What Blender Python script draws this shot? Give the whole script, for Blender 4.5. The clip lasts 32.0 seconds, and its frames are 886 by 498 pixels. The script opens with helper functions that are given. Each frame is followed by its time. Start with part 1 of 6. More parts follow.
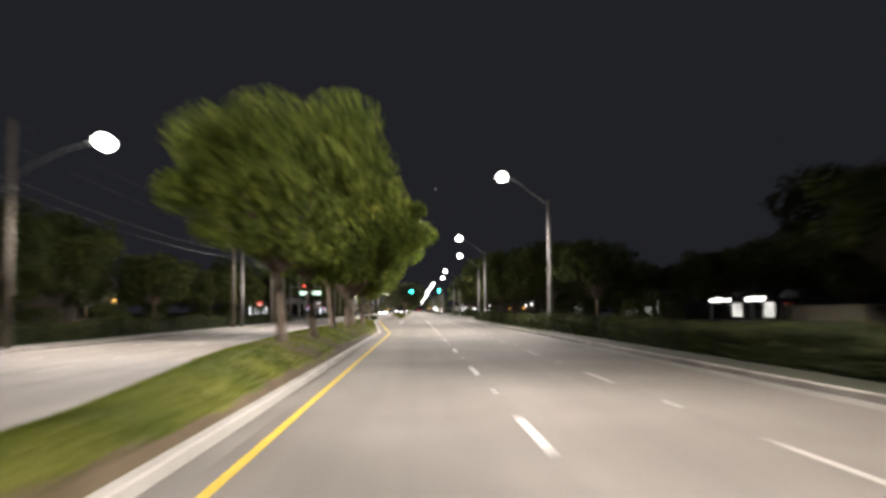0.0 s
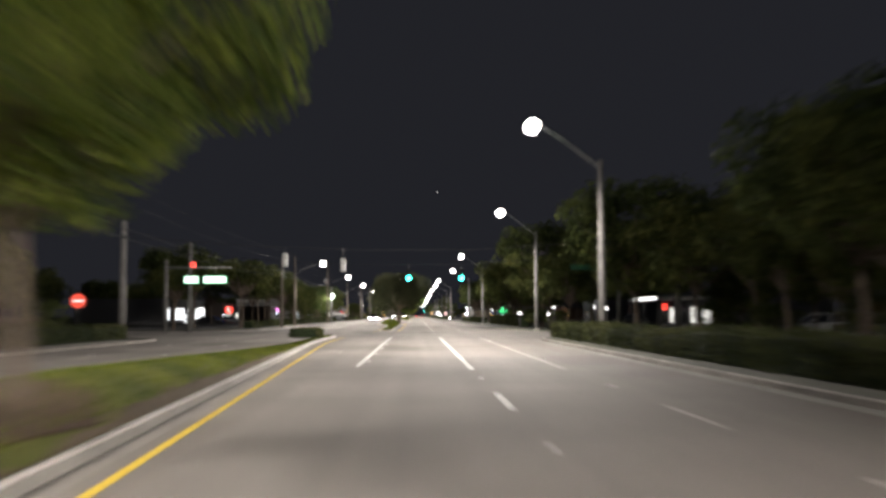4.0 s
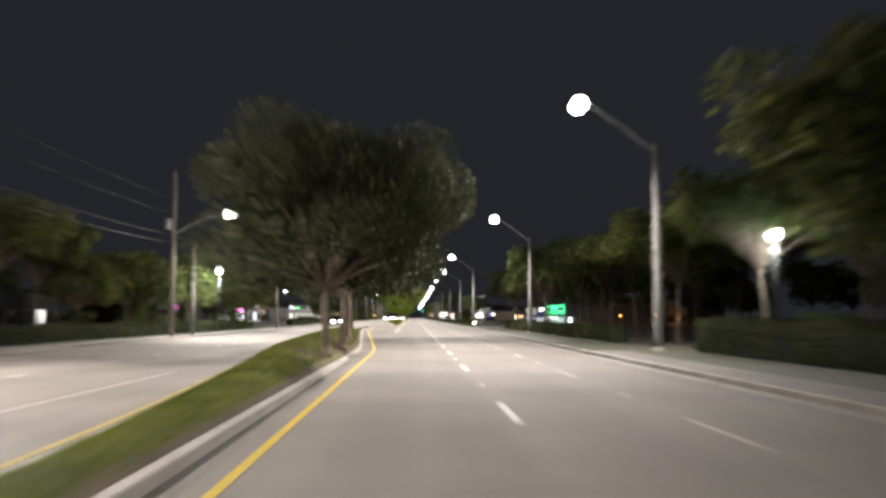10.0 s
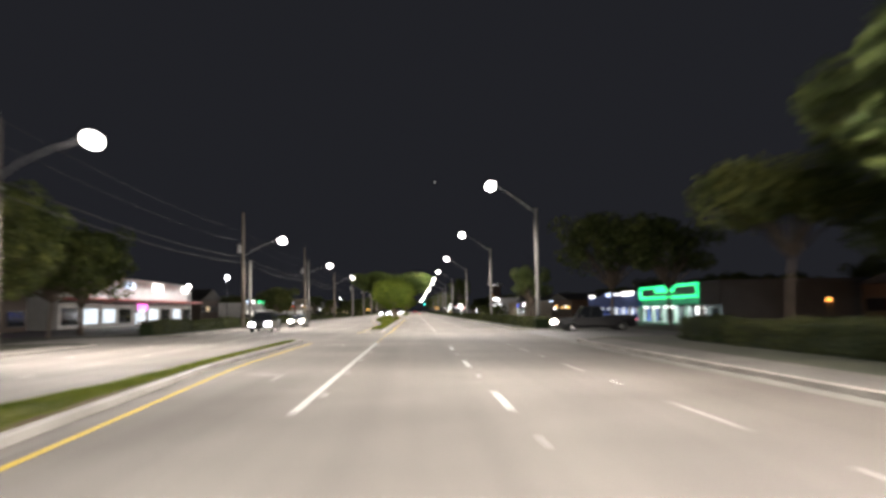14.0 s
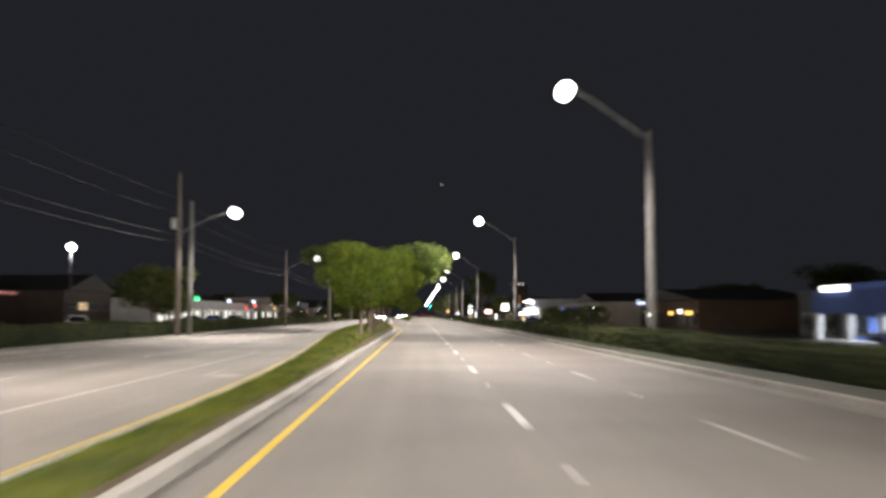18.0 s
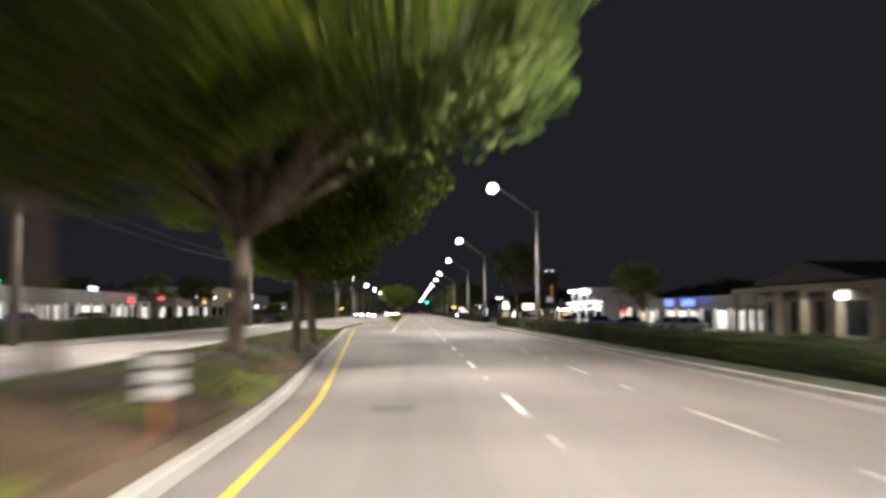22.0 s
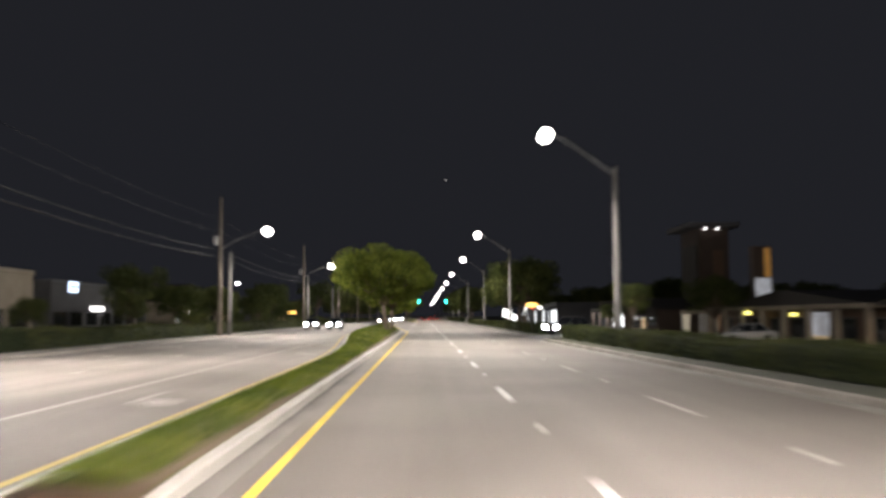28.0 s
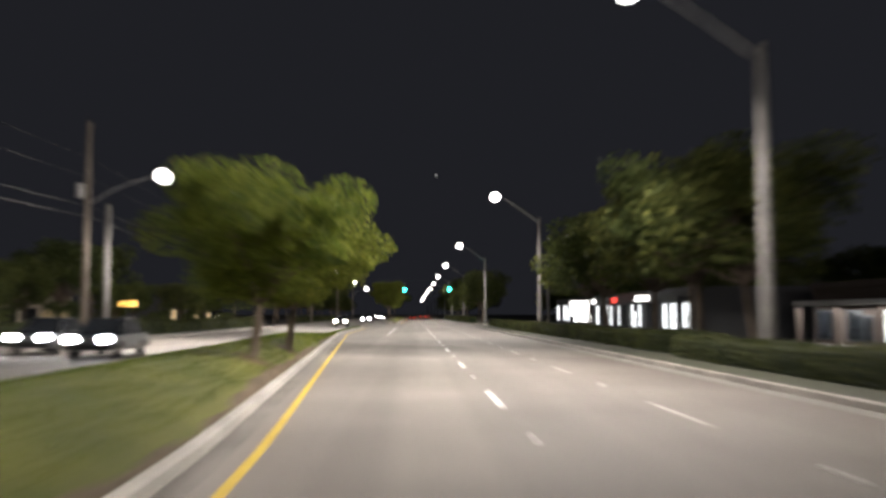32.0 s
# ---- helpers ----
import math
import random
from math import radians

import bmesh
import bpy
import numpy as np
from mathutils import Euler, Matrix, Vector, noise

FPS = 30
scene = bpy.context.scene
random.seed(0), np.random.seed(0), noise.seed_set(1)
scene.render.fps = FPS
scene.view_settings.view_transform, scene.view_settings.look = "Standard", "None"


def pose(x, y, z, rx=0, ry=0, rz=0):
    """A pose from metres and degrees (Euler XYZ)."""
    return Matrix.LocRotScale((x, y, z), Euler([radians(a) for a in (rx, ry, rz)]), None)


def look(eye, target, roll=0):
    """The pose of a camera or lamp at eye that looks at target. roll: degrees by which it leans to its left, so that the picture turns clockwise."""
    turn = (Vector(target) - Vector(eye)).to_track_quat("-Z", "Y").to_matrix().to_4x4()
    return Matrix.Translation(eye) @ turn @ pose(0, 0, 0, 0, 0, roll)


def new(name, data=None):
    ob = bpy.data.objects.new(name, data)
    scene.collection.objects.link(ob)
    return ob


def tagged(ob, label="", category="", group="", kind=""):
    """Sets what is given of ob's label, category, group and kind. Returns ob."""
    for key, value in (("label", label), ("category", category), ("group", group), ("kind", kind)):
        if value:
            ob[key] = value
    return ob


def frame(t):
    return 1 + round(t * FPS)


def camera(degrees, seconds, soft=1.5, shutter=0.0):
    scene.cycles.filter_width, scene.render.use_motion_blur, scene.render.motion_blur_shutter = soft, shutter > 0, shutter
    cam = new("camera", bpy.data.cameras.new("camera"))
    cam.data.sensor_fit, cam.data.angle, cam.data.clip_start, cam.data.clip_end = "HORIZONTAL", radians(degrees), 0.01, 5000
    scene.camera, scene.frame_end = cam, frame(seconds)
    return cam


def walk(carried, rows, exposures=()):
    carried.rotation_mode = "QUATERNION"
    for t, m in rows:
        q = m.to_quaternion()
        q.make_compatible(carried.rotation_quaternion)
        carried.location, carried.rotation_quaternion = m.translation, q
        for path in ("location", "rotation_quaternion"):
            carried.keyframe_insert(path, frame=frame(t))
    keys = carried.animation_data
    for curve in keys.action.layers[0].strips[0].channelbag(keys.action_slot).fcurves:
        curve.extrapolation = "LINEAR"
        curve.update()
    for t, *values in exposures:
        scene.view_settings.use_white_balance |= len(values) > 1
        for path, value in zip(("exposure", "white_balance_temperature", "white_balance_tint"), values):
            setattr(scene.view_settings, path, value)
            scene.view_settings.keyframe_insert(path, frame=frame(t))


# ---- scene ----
cam = camera(54.42, 32.0, soft=3.2, shutter=1.7)
EYE = 1.668
# seconds, place across and along the road, heading, pitch and roll
WALK = (
    (0, 0.00, 0.00, 94.04, 0.59, -1.75),
    (0.5, 0.03, 9.87, 94.12, 1.04, -1.89),
    (1, 0.05, 19.91, 94.42, 1.26, -1.86),
    (1.5, 0.06, 30.15, 94.39, 0.93, -1.83),
    (2, 0.04, 40.53, 94.42, 0.59, -1.84),
    (2.5, 0.00, 50.24, 94.25, 0.49, -1.77),
    (3, -0.04, 59.50, 94.21, 0.43, -1.71),
    (3.5, -0.08, 68.57, 94.29, 0.31, -1.74),
    (5.5, -0.30, 105.67, 94.45, 0.14, -1.69),
    (6, -0.31, 115.30, 94.32, -0.14, -1.64),
    (6.5, -0.29, 124.49, 94.20, 0.36, -1.65),
    (7, -0.27, 133.91, 94.22, -0.22, -1.69),
    (7.5, -0.20, 143.36, 94.24, 0.11, -1.75),
    (8, -0.15, 152.58, 94.26, -0.10, -1.80),
    (8.5, -0.14, 161.45, 94.25, -0.07, -1.76),
    (9, -0.14, 170.23, 94.40, 0.13, -1.74),
    (9.5, -0.13, 179.37, 94.39, 0.15, -1.79),
    (10, -0.13, 188.89, 94.50, -0.22, -1.96),
    (10.5, -0.12, 198.60, 94.43, 0.01, -2.02),
    (11, -0.11, 208.39, 94.49, 0.28, -1.94),
    (11.5, -0.11, 218.24, 94.42, 0.54, -1.78),
    (12, -0.11, 227.91, 94.45, 0.69, -1.75),
    (12.5, -0.09, 237.41, 94.41, 1.02, -1.79),
    (13, -0.07, 247.07, 94.38, 1.05, -1.89),
    (13.5, -0.04, 256.88, 94.06, 1.05, -1.89),
    (15.5, 0.01, 294.62, 94.09, 1.05, -1.71),
    (16, 0.05, 304.35, 94.07, 1.23, -1.53),
    (16.5, 0.05, 314.34, 94.13, 0.86, -1.38),
    (17, 0.02, 324.65, 94.39, 0.33, -1.53),
    (17.5, -0.02, 335.35, 94.32, 0.18, -1.60),
    (18, -0.05, 345.72, 94.35, 0.14, -1.56),
    (18.5, -0.11, 355.87, 94.42, 0.32, -1.49),
    (19, -0.18, 366.08, 94.34, 0.14, -1.41),
    (19.5, -0.22, 376.34, 94.38, -0.12, -1.41),
    (20, -0.25, 386.12, 94.44, -0.12, -1.68),
    (20.5, -0.26, 395.72, 94.37, 0.11, -1.89),
    (21, -0.26, 405.11, 94.44, 0.35, -2.04),
    (21.5, -0.25, 414.78, 94.34, 0.25, -2.03),
    (22, -0.26, 424.80, 94.14, 0.14, -1.97),
    (22.5, -0.28, 435.23, 94.18, 0.25, -1.93),
    (23, -0.32, 446.18, 94.16, 0.41, -1.84),
    (23.5, -0.38, 457.72, 94.01, 0.47, -1.68),
    (24, -0.40, 468.74, 93.98, 0.50, -1.60),
    (24.5, -0.40, 479.17, 94.14, 0.76, -1.45),
    (26.5, -0.17, 518.55, 94.43, 0.76, -1.99),
    (27, -0.15, 529.05, 94.55, 0.74, -1.67),
    (27.5, -0.16, 539.65, 94.50, 0.60, -1.36),
    (28, -0.17, 550.35, 94.47, 0.45, -1.30),
    (28.5, -0.19, 561.12, 94.27, 0.73, -1.35),
    (29, -0.22, 572.27, 94.23, 0.29, -1.43),
    (29.5, -0.26, 583.10, 94.16, 0.06, -1.65),
    (30, -0.27, 593.50, 94.26, 0.32, -1.79),
    (30.5, -0.23, 603.60, 94.10, 0.44, -1.84),
    (31, -0.17, 613.45, 94.25, 0.54, -1.92),
    (31.5, -0.11, 623.28, 94.33, 0.20, -1.94),
    (32, -0.07, 633.20, 94.33, 0.05, -2.02),
)
# the film camera's own slow exposure changes
EXPOSURE = ((0, 0.1), (1, 0.3), (2, 0.1), (3, 0.15), (6, 0.1), (7, -0.05), (8, 0.0), (9, 0.15), (10, 0.35), (11, -0.15), (12, -0.1), (13, 0.15), (16, -0.1), (17, 0.0), (18, 0.1), (19, -0.15),
            (20, -0.1), (20.5, 0.3), (21, 0.35), (22, 0.0), (23, 0.1), (24, 0.05), (27, -0.2), (28, 0.05), (29, -0.08), (30, 0.05), (31, 0.3), (32, -0.05))
walk(cam, [(t, pose(x, y, EYE, rx, ry, rz)) for t, x, y, rx, ry, rz in WALK], EXPOSURE)

# ---------------------------------------------------------------- sky and exposure
world = bpy.data.worlds.new("night_sky")
scene.world = world
world.use_nodes = True
sky_nodes = world.node_tree.nodes
sky_nodes["Background"].inputs["Color"].default_value = (0.0136, 0.0141, 0.0177, 1)
sky_nodes["Background"].inputs["Strength"].default_value = 1.0
LAMP_POWER = 24000.0
LAMP_COLOUR = (1.0, 0.915, 0.84)


# ---------------------------------------------------------------- materials
def material(name):
    m = bpy.data.materials.new(name)
    m.use_nodes = True
    return m, m.node_tree.nodes, m.node_tree.links, m.node_tree.nodes["Principled BSDF"]


def noise_tex(n, l, scale, detail=3.0, stretch=(1, 1, 1), rough=0.55):
    tc = n.new("ShaderNodeTexCoord")
    mp = n.new("ShaderNodeMapping")
    mp.inputs["Scale"].default_value = stretch
    tx = n.new("ShaderNodeTexNoise")
    tx.inputs["Scale"].default_value = scale
    tx.inputs["Detail"].default_value = detail
    tx.inputs["Roughness"].default_value = rough
    l.new(tc.outputs["Object"], mp.inputs["Vector"])
    l.new(mp.outputs["Vector"], tx.inputs["Vector"])
    return tx


def ramp(n, l, src, a, b, p0=0.35, p1=0.65):
    r = n.new("ShaderNodeValToRGB")
    r.color_ramp.elements[0].color, r.color_ramp.elements[0].position = (*a, 1), p0
    r.color_ramp.elements[1].color, r.color_ramp.elements[1].position = (*b, 1), p1
    l.new(src, r.inputs["Fac"])
    return r.outputs["Color"]


def mul(n, l, a, b, fac=1.0):
    mx = n.new("ShaderNodeMix")
    mx.data_type, mx.blend_type = "RGBA", "MULTIPLY"
    mx.inputs["Factor"].default_value = fac
    l.new(a, mx.inputs["A"])
    l.new(b, mx.inputs["B"])
    return mx.outputs["Result"]


def bump(n, l, b, src, strength, dist=0.02):
    bp = n.new("ShaderNodeBump")
    bp.inputs["Strength"].default_value, bp.inputs["Distance"].default_value = strength, dist
    l.new(src, bp.inputs["Height"])
    l.new(bp.outputs["Normal"], b.inputs["Normal"])


def surface(name, a, b, scale=6.0, rough=0.8, grain=60.0, stretch=(1, 1, 1), relief=0.3, metal=0.0, coarse=0.35):
    """A two-scale surface: broad mottling from a to b, and fine grain in colour and relief."""
    m, n, l, p = material(name)
    broad = noise_tex(n, l, scale, 4, stretch)
    fine = noise_tex(n, l, grain, 2)
    c = mul(n, l, ramp(n, l, broad.outputs["Fac"], a, b), ramp(n, l, fine.outputs["Fac"], (0.72,) * 3, (1.12,) * 3), 1.0)
    l.new(c, p.inputs["Base Color"])
    p.inputs["Roughness"].default_value, p.inputs["Metallic"].default_value = rough, metal
    p.inputs["Specular IOR Level"].default_value = 0.5 if rough < 0.7 else 0.25
    bump(n, l, p, fine.outputs["Fac"], relief)
    return m


def road_surface(name, a, b):
    m, n, l, p = material(name)
    broad = noise_tex(n, l, 0.16, 5)
    lane = noise_tex(n, l, 1.0, 2, (0.75, 0.012, 1))
    patch = noise_tex(n, l, 0.07, 2, (1.2, 0.5, 1))
    fine = noise_tex(n, l, 45, 3)
    c = ramp(n, l, broad.outputs["Fac"], a, b, 0.3, 0.7)
    c = mul(n, l, c, ramp(n, l, lane.outputs["Fac"], (0.86, 0.855, 0.85), (1.06, 1.055, 1.05), 0.36, 0.64))
    c = mul(n, l, c, ramp(n, l, patch.outputs["Fac"], (0.72, 0.71, 0.70), (1, 1, 1), 0.36, 0.44))
    c = mul(n, l, c, ramp(n, l, fine.outputs["Fac"], (0.75,) * 3, (1.15,) * 3))
    # Darkens the right lanes: stains, plus the road's dimmer right side put into colour.
    tc = n.new("ShaderNodeTexCoord")
    ax = n.new("ShaderNodeSeparateXYZ")
    l.new(tc.outputs["Object"], ax.inputs["Vector"])
    wob = n.new("ShaderNodeMath")
    wob.operation = "MULTIPLY_ADD"
    wob.inputs[1].default_value = 3.0
    l.new(lane.outputs["Fac"], wob.inputs[0])
    l.new(ax.outputs["X"], wob.inputs[2])
    stain_dim = n.new("ShaderNodeMapRange")
    stain_dim.inputs["From Min"].default_value, stain_dim.inputs["From Max"].default_value = 3.4, 9.0
    l.new(wob.outputs["Value"], stain_dim.inputs["Value"])
    c = mul(n, l, c, ramp(n, l, stain_dim.outputs["Result"], (1, 1, 1), (0.53, 0.515, 0.50), 0.0, 1.0))
    l.new(c, p.inputs["Base Color"])
    p.inputs["Roughness"].default_value = 0.87
    p.inputs["Specular IOR Level"].default_value = 0.2
    bump(n, l, p, fine.outputs["Fac"], 0.3, 0.01)
    return m


def glow(name, colour, strength, spread=0.0, scale=3.0):
    m, n, l, p = material(name)
    p.inputs["Base Color"].default_value = (*[min(1, c) * 0.5 for c in colour], 1)
    p.inputs["Emission Color"].default_value = (*colour, 1)
    p.inputs["Emission Strength"].default_value = strength
    if spread:
        tx = noise_tex(n, l, scale, 3)
        l.new(ramp(n, l, tx.outputs["Fac"], [c * (1 - spread) for c in colour], colour, 0.3, 0.7), p.inputs["Emission Color"])
    return m


def foliage(name, a, b, through_light=0.25, broad=0.55):
    m, n, l, p = material(name)
    g = n.new("ShaderNodeNewGeometry")
    o = n.new("ShaderNodeObjectInfo")
    c = ramp(n, l, g.outputs["Random Per Island"], a, b, 0.0, 1.0)
    c = mul(n, l, c, ramp(n, l, o.outputs["Random"], (0.75, 0.8, 0.7), (1.1, 1.05, 1.0), 0, 1))
    patches = noise_tex(n, l, broad, 3)
    c = mul(n, l, c, ramp(n, l, patches.outputs["Fac"], (0.62, 0.68, 0.62), (1.42, 1.34, 1.15), 0.36, 0.62))
    l.new(c, p.inputs["Base Color"])
    p.inputs["Roughness"].default_value = 0.75
    p.inputs["Specular IOR Level"].default_value = 0.2
    tr = n.new("ShaderNodeBsdfTranslucent")
    l.new(c, tr.inputs["Color"])
    mx = n.new("ShaderNodeMixShader")
    mx.inputs["Fac"].default_value = through_light
    l.new(p.outputs["BSDF"], mx.inputs[1])
    l.new(tr.outputs["BSDF"], mx.inputs[2])
    l.new(mx.outputs["Shader"], n["Material Output"].inputs["Surface"])
    return m


ASPHALT = road_surface("worn_asphalt", (0.155, 0.142, 0.128), (0.225, 0.208, 0.190))
LOT = surface("lot_asphalt", (0.05, 0.05, 0.052), (0.085, 0.083, 0.08), 0.4, 0.7, 40)
CONCRETE = surface("kerb_concrete", (0.30, 0.285, 0.26), (0.44, 0.42, 0.385), 0.8, 0.85, 50)
GUTTER = surface("stained_gutter", (0.115, 0.107, 0.098), (0.17, 0.16, 0.148), 0.5, 0.88, 50)
SIDEWALK = surface("sidewalk_concrete", (0.14, 0.13, 0.118), (0.205, 0.19, 0.172), 0.5, 0.85, 50)
DARK_WALK = surface("dark_sidewalk", (0.072, 0.067, 0.060), (0.112, 0.104, 0.094), 0.6, 0.88, 50)
POLE_CONCRETE = surface("pole_concrete", (0.128, 0.124, 0.118), (0.19, 0.184, 0.176), 1.4, 0.8, 30)
WEATHERED_WOOD = surface("weathered_wood", (0.10, 0.085, 0.07), (0.20, 0.175, 0.15), 3.0, 0.85, 30, (6, 6, 0.4))
ALUMINIUM = surface("brushed_aluminium", (0.42, 0.42, 0.43), (0.55, 0.55, 0.56), 4, 0.42, 80, (1, 1, 0.2), 0.05, 0.8)
GREY_METAL = surface("grey_galvanised", (0.22, 0.22, 0.22), (0.34, 0.34, 0.34), 3, 0.5, 60, relief=0.05, metal=0.5)
DARK_METAL = surface("dark_painted_metal", (0.02, 0.02, 0.02), (0.045, 0.045, 0.045), 6, 0.5, 80, relief=0.05)
WHITE_PAINT = surface("white_road_paint", (0.40, 0.39, 0.37), (0.62, 0.61, 0.585), 5, 0.75, 70)
YELLOW_PAINT = surface("yellow_road_paint", (0.44, 0.30, 0.02), (0.64, 0.46, 0.05), 3, 0.8, 70)
GRASS_SOIL = surface("mown_grass", (0.054, 0.068, 0.008), (0.128, 0.128, 0.020), 0.45, 0.95, 25, relief=0.9)
MULCH = surface("brown_mulch", (0.045, 0.025, 0.015), (0.10, 0.06, 0.035), 1.2, 0.95, 20, relief=0.9)
SOIL = surface("dark_ground", (0.018, 0.022, 0.012), (0.045, 0.045, 0.028), 0.12, 0.95, 10, relief=0.6)
DIRTY_CONCRETE = surface("dirty_kerb_concrete", (0.17, 0.155, 0.138), (0.27, 0.25, 0.225), 0.8, 0.88, 50)
PAVER = surface("red_brick_paver", (0.075, 0.036, 0.026), (0.125, 0.062, 0.045), 2.5, 0.85, 40)
BARK = surface("grey_brown_bark", (0.080, 0.060, 0.045), (0.165, 0.130, 0.102), 5, 0.9, 25, (1, 1, 0.25), 0.8)
OAK_LEAF = foliage("oak_leaf", (0.050, 0.082, 0.014), (0.190, 0.208, 0.046), 0.46)
FRESH_LEAF = foliage("fresh_oak_leaf", (0.034, 0.066, 0.007), (0.142, 0.172, 0.026), 0.40)
YELLOW_LEAF = foliage("yellow_green_oak_leaf", (0.045, 0.080, 0.016), (0.178, 0.204, 0.046), 0.42)
DARK_LEAF = foliage("dark_leaf", (0.026, 0.040, 0.013), (0.074, 0.090, 0.031))
BELT_LEAF = foliage("grey_green_leaf", (0.036, 0.050, 0.018), (0.108, 0.122, 0.042), 0.32)
HEDGE_LEAF = foliage("hedge_leaf", (0.021, 0.028, 0.011), (0.052, 0.059, 0.025))
# Grey-green oak leaf, darkened: the crowns' shade is put into its colour.
SHADED_LEAF = foliage("shaded_oak_leaf", (0.022, 0.025, 0.013), (0.053, 0.056, 0.031), 0.22)
DUSTY_LEAF = foliage("dusty_oak_leaf", (0.032, 0.056, 0.015), (0.112, 0.142, 0.042), 0.36)
BLADE = foliage("grass_blade", (0.046, 0.072, 0.009), (0.130, 0.145, 0.024), 0.4)
EDGE_SOIL = surface("bare_soil", (0.070, 0.050, 0.030), (0.125, 0.095, 0.060), 1.4, 0.95, 24, relief=0.8)
BLACK_PLASTIC = surface("black_plastic", (0.012, 0.012, 0.012), (0.025, 0.025, 0.025), 8, 0.85, 60, relief=0.05)
RUBBER = surface("tyre_rubber", (0.012, 0.012, 0.012), (0.025, 0.025, 0.025), 20, 0.9, 80)
CHROME = surface("dull_chrome", (0.5, 0.5, 0.5), (0.7, 0.7, 0.7), 8, 0.25, 80, relief=0.03, metal=1.0)

LED = glow("street_lamp_led", (1.0, 0.96, 0.90), 16)
HEADLIGHT = glow("headlight_lens", (0.93, 0.96, 1.0), 60)
WARM_HEADLIGHT = glow("warm_headlight_lens", (1.0, 0.90, 0.75), 40)
TAIL = glow("tail_light_lens", (1.0, 0.06, 0.02), 6)
SIGNAL_GREEN = glow("signal_green_lens", (0.03, 1.0, 0.76), 26)
SHOP_WHITE = glow("lit_shop_window", (1.0, 0.97, 0.90), 1.3, 0.85, 0.8)
SHOP_GLARE = glow("glaring_shop_window", (0.95, 0.98, 1.0), 3.4, 0.9, 1.3)
SHOP_COOL = glow("lit_cool_window", (0.80, 0.90, 1.0), 1.5, 0.80, 0.8)
SHOP_WARM = glow("lit_warm_window", (1.0, 0.72, 0.40), 0.8, 0.85, 0.9)
WHITE_SIGN = glow("white_light_box", (1.0, 0.98, 0.95), 4)
BLUEWHITE_SIGN = glow("blue_white_light_box", (0.62, 0.75, 1.0), 3.0)
GREEN_NEON = glow("green_neon", (0.004, 0.9, 0.25), 2.4)
BLUE_SIGN = glow("blue_light_box", (0.08, 0.16, 1.0), 3)
PINK_NEON = glow("pink_neon", (1.0, 0.15, 0.75), 3)
RED_SIGN = glow("red_light_box", (1.0, 0.06, 0.04), 2.5)
ORANGE_LAMP = glow("orange_sodium_lamp", (1.0, 0.42, 0.08), 4)
AMBER_SIGN = glow("amber_light_box", (1.0, 0.55, 0.12), 3)
DIM_AMBER = glow("dim_amber_panel", (1.0, 0.50, 0.12), 0.30, 0.8, 1.2)
DIM_WHITE = glow("dim_white_panel", (0.9, 0.92, 1.0), 0.35, 0.9, 1.2)
YELLOW_LAMP = glow("yellow_wall_lamp", (1.0, 0.90, 0.22), 3.0)
WHITE_LAMP = glow("white_wall_lamp", (0.95, 0.97, 1.0), 20)
STREET_SIGN_GLOW = glow("lit_street_sign", (0.80, 1.0, 0.88), 2.2)
GREEN_EDGE = glow("green_sign_edge", (0.02, 0.35, 0.12), 1.0)
STAR_GLOW = glow("starlight", (1.0, 0.95, 0.9), 0.9)


def stucco(name, colour, rough=0.85):
    return surface(name, [c * 0.82 for c in colour], colour, 0.5, rough, 30)


def car_paint(name, colour):
    m, n, l, p = material(name)
    fine = noise_tex(n, l, 3, 3)
    l.new(ramp(n, l, fine.outputs["Fac"], [c * 0.85 for c in colour], colour), p.inputs["Base Color"])
    p.inputs["Roughness"].default_value, p.inputs["Metallic"].default_value = 0.28, 0.3
    p.inputs["Coat Weight"].default_value = 0.6
    return m


WHITE_WALL = stucco("white_stucco", (0.60, 0.59, 0.57))
CREAM_WALL = stucco("cream_stucco", (0.40, 0.345, 0.27))
GREY_WALL = stucco("grey_stucco", (0.13, 0.13, 0.135))
BROWN_WALL = stucco("brown_stucco", (0.14, 0.088, 0.058))
BLUE_WALL = stucco("blue_stucco", (0.10, 0.16, 0.42))
DARK_BRICK = stucco("dark_brick_wall", (0.085, 0.062, 0.050))
ROOF_TILE = surface("dark_roof_tile", (0.03, 0.028, 0.027), (0.07, 0.062, 0.058), 3, 0.8, 20, (1, 8, 1))
GREEN_SHEET = surface("green_sign_sheet", (0.01, 0.10, 0.05), (0.02, 0.16, 0.08), 4, 0.5)
WORN_YELLOW = surface("worn_yellow_paint", (0.26, 0.20, 0.08), (0.42, 0.32, 0.08), 2.0, 0.85, 60)
FADED_PAINT = surface("faded_white_paint", (0.19, 0.176, 0.16), (0.33, 0.315, 0.295), 1.6, 0.88, 60)
WORN_PAINT = surface("worn_white_paint", (0.19, 0.178, 0.162), (0.38, 0.365, 0.34), 2.5, 0.85, 60)
AWNING_RED = surface("pink_awning_cloth", (0.45, 0.14, 0.13), (0.62, 0.22, 0.20), 2, 0.8, 40)
GLASS_DARK, _n, _l, _p = material("dark_window_glass")
_p.inputs["Base Color"].default_value, _p.inputs["Roughness"].default_value = (0.015, 0.017, 0.02, 1), 0.08


# ---------------------------------------------------------------- building blocks
def mesh_of(name, verts, faces, mat):
    me = bpy.data.meshes.new(name)
    me.from_pydata([tuple(v) for v in verts], [], faces)
    me.materials.append(mat)
    me.update()
    return me


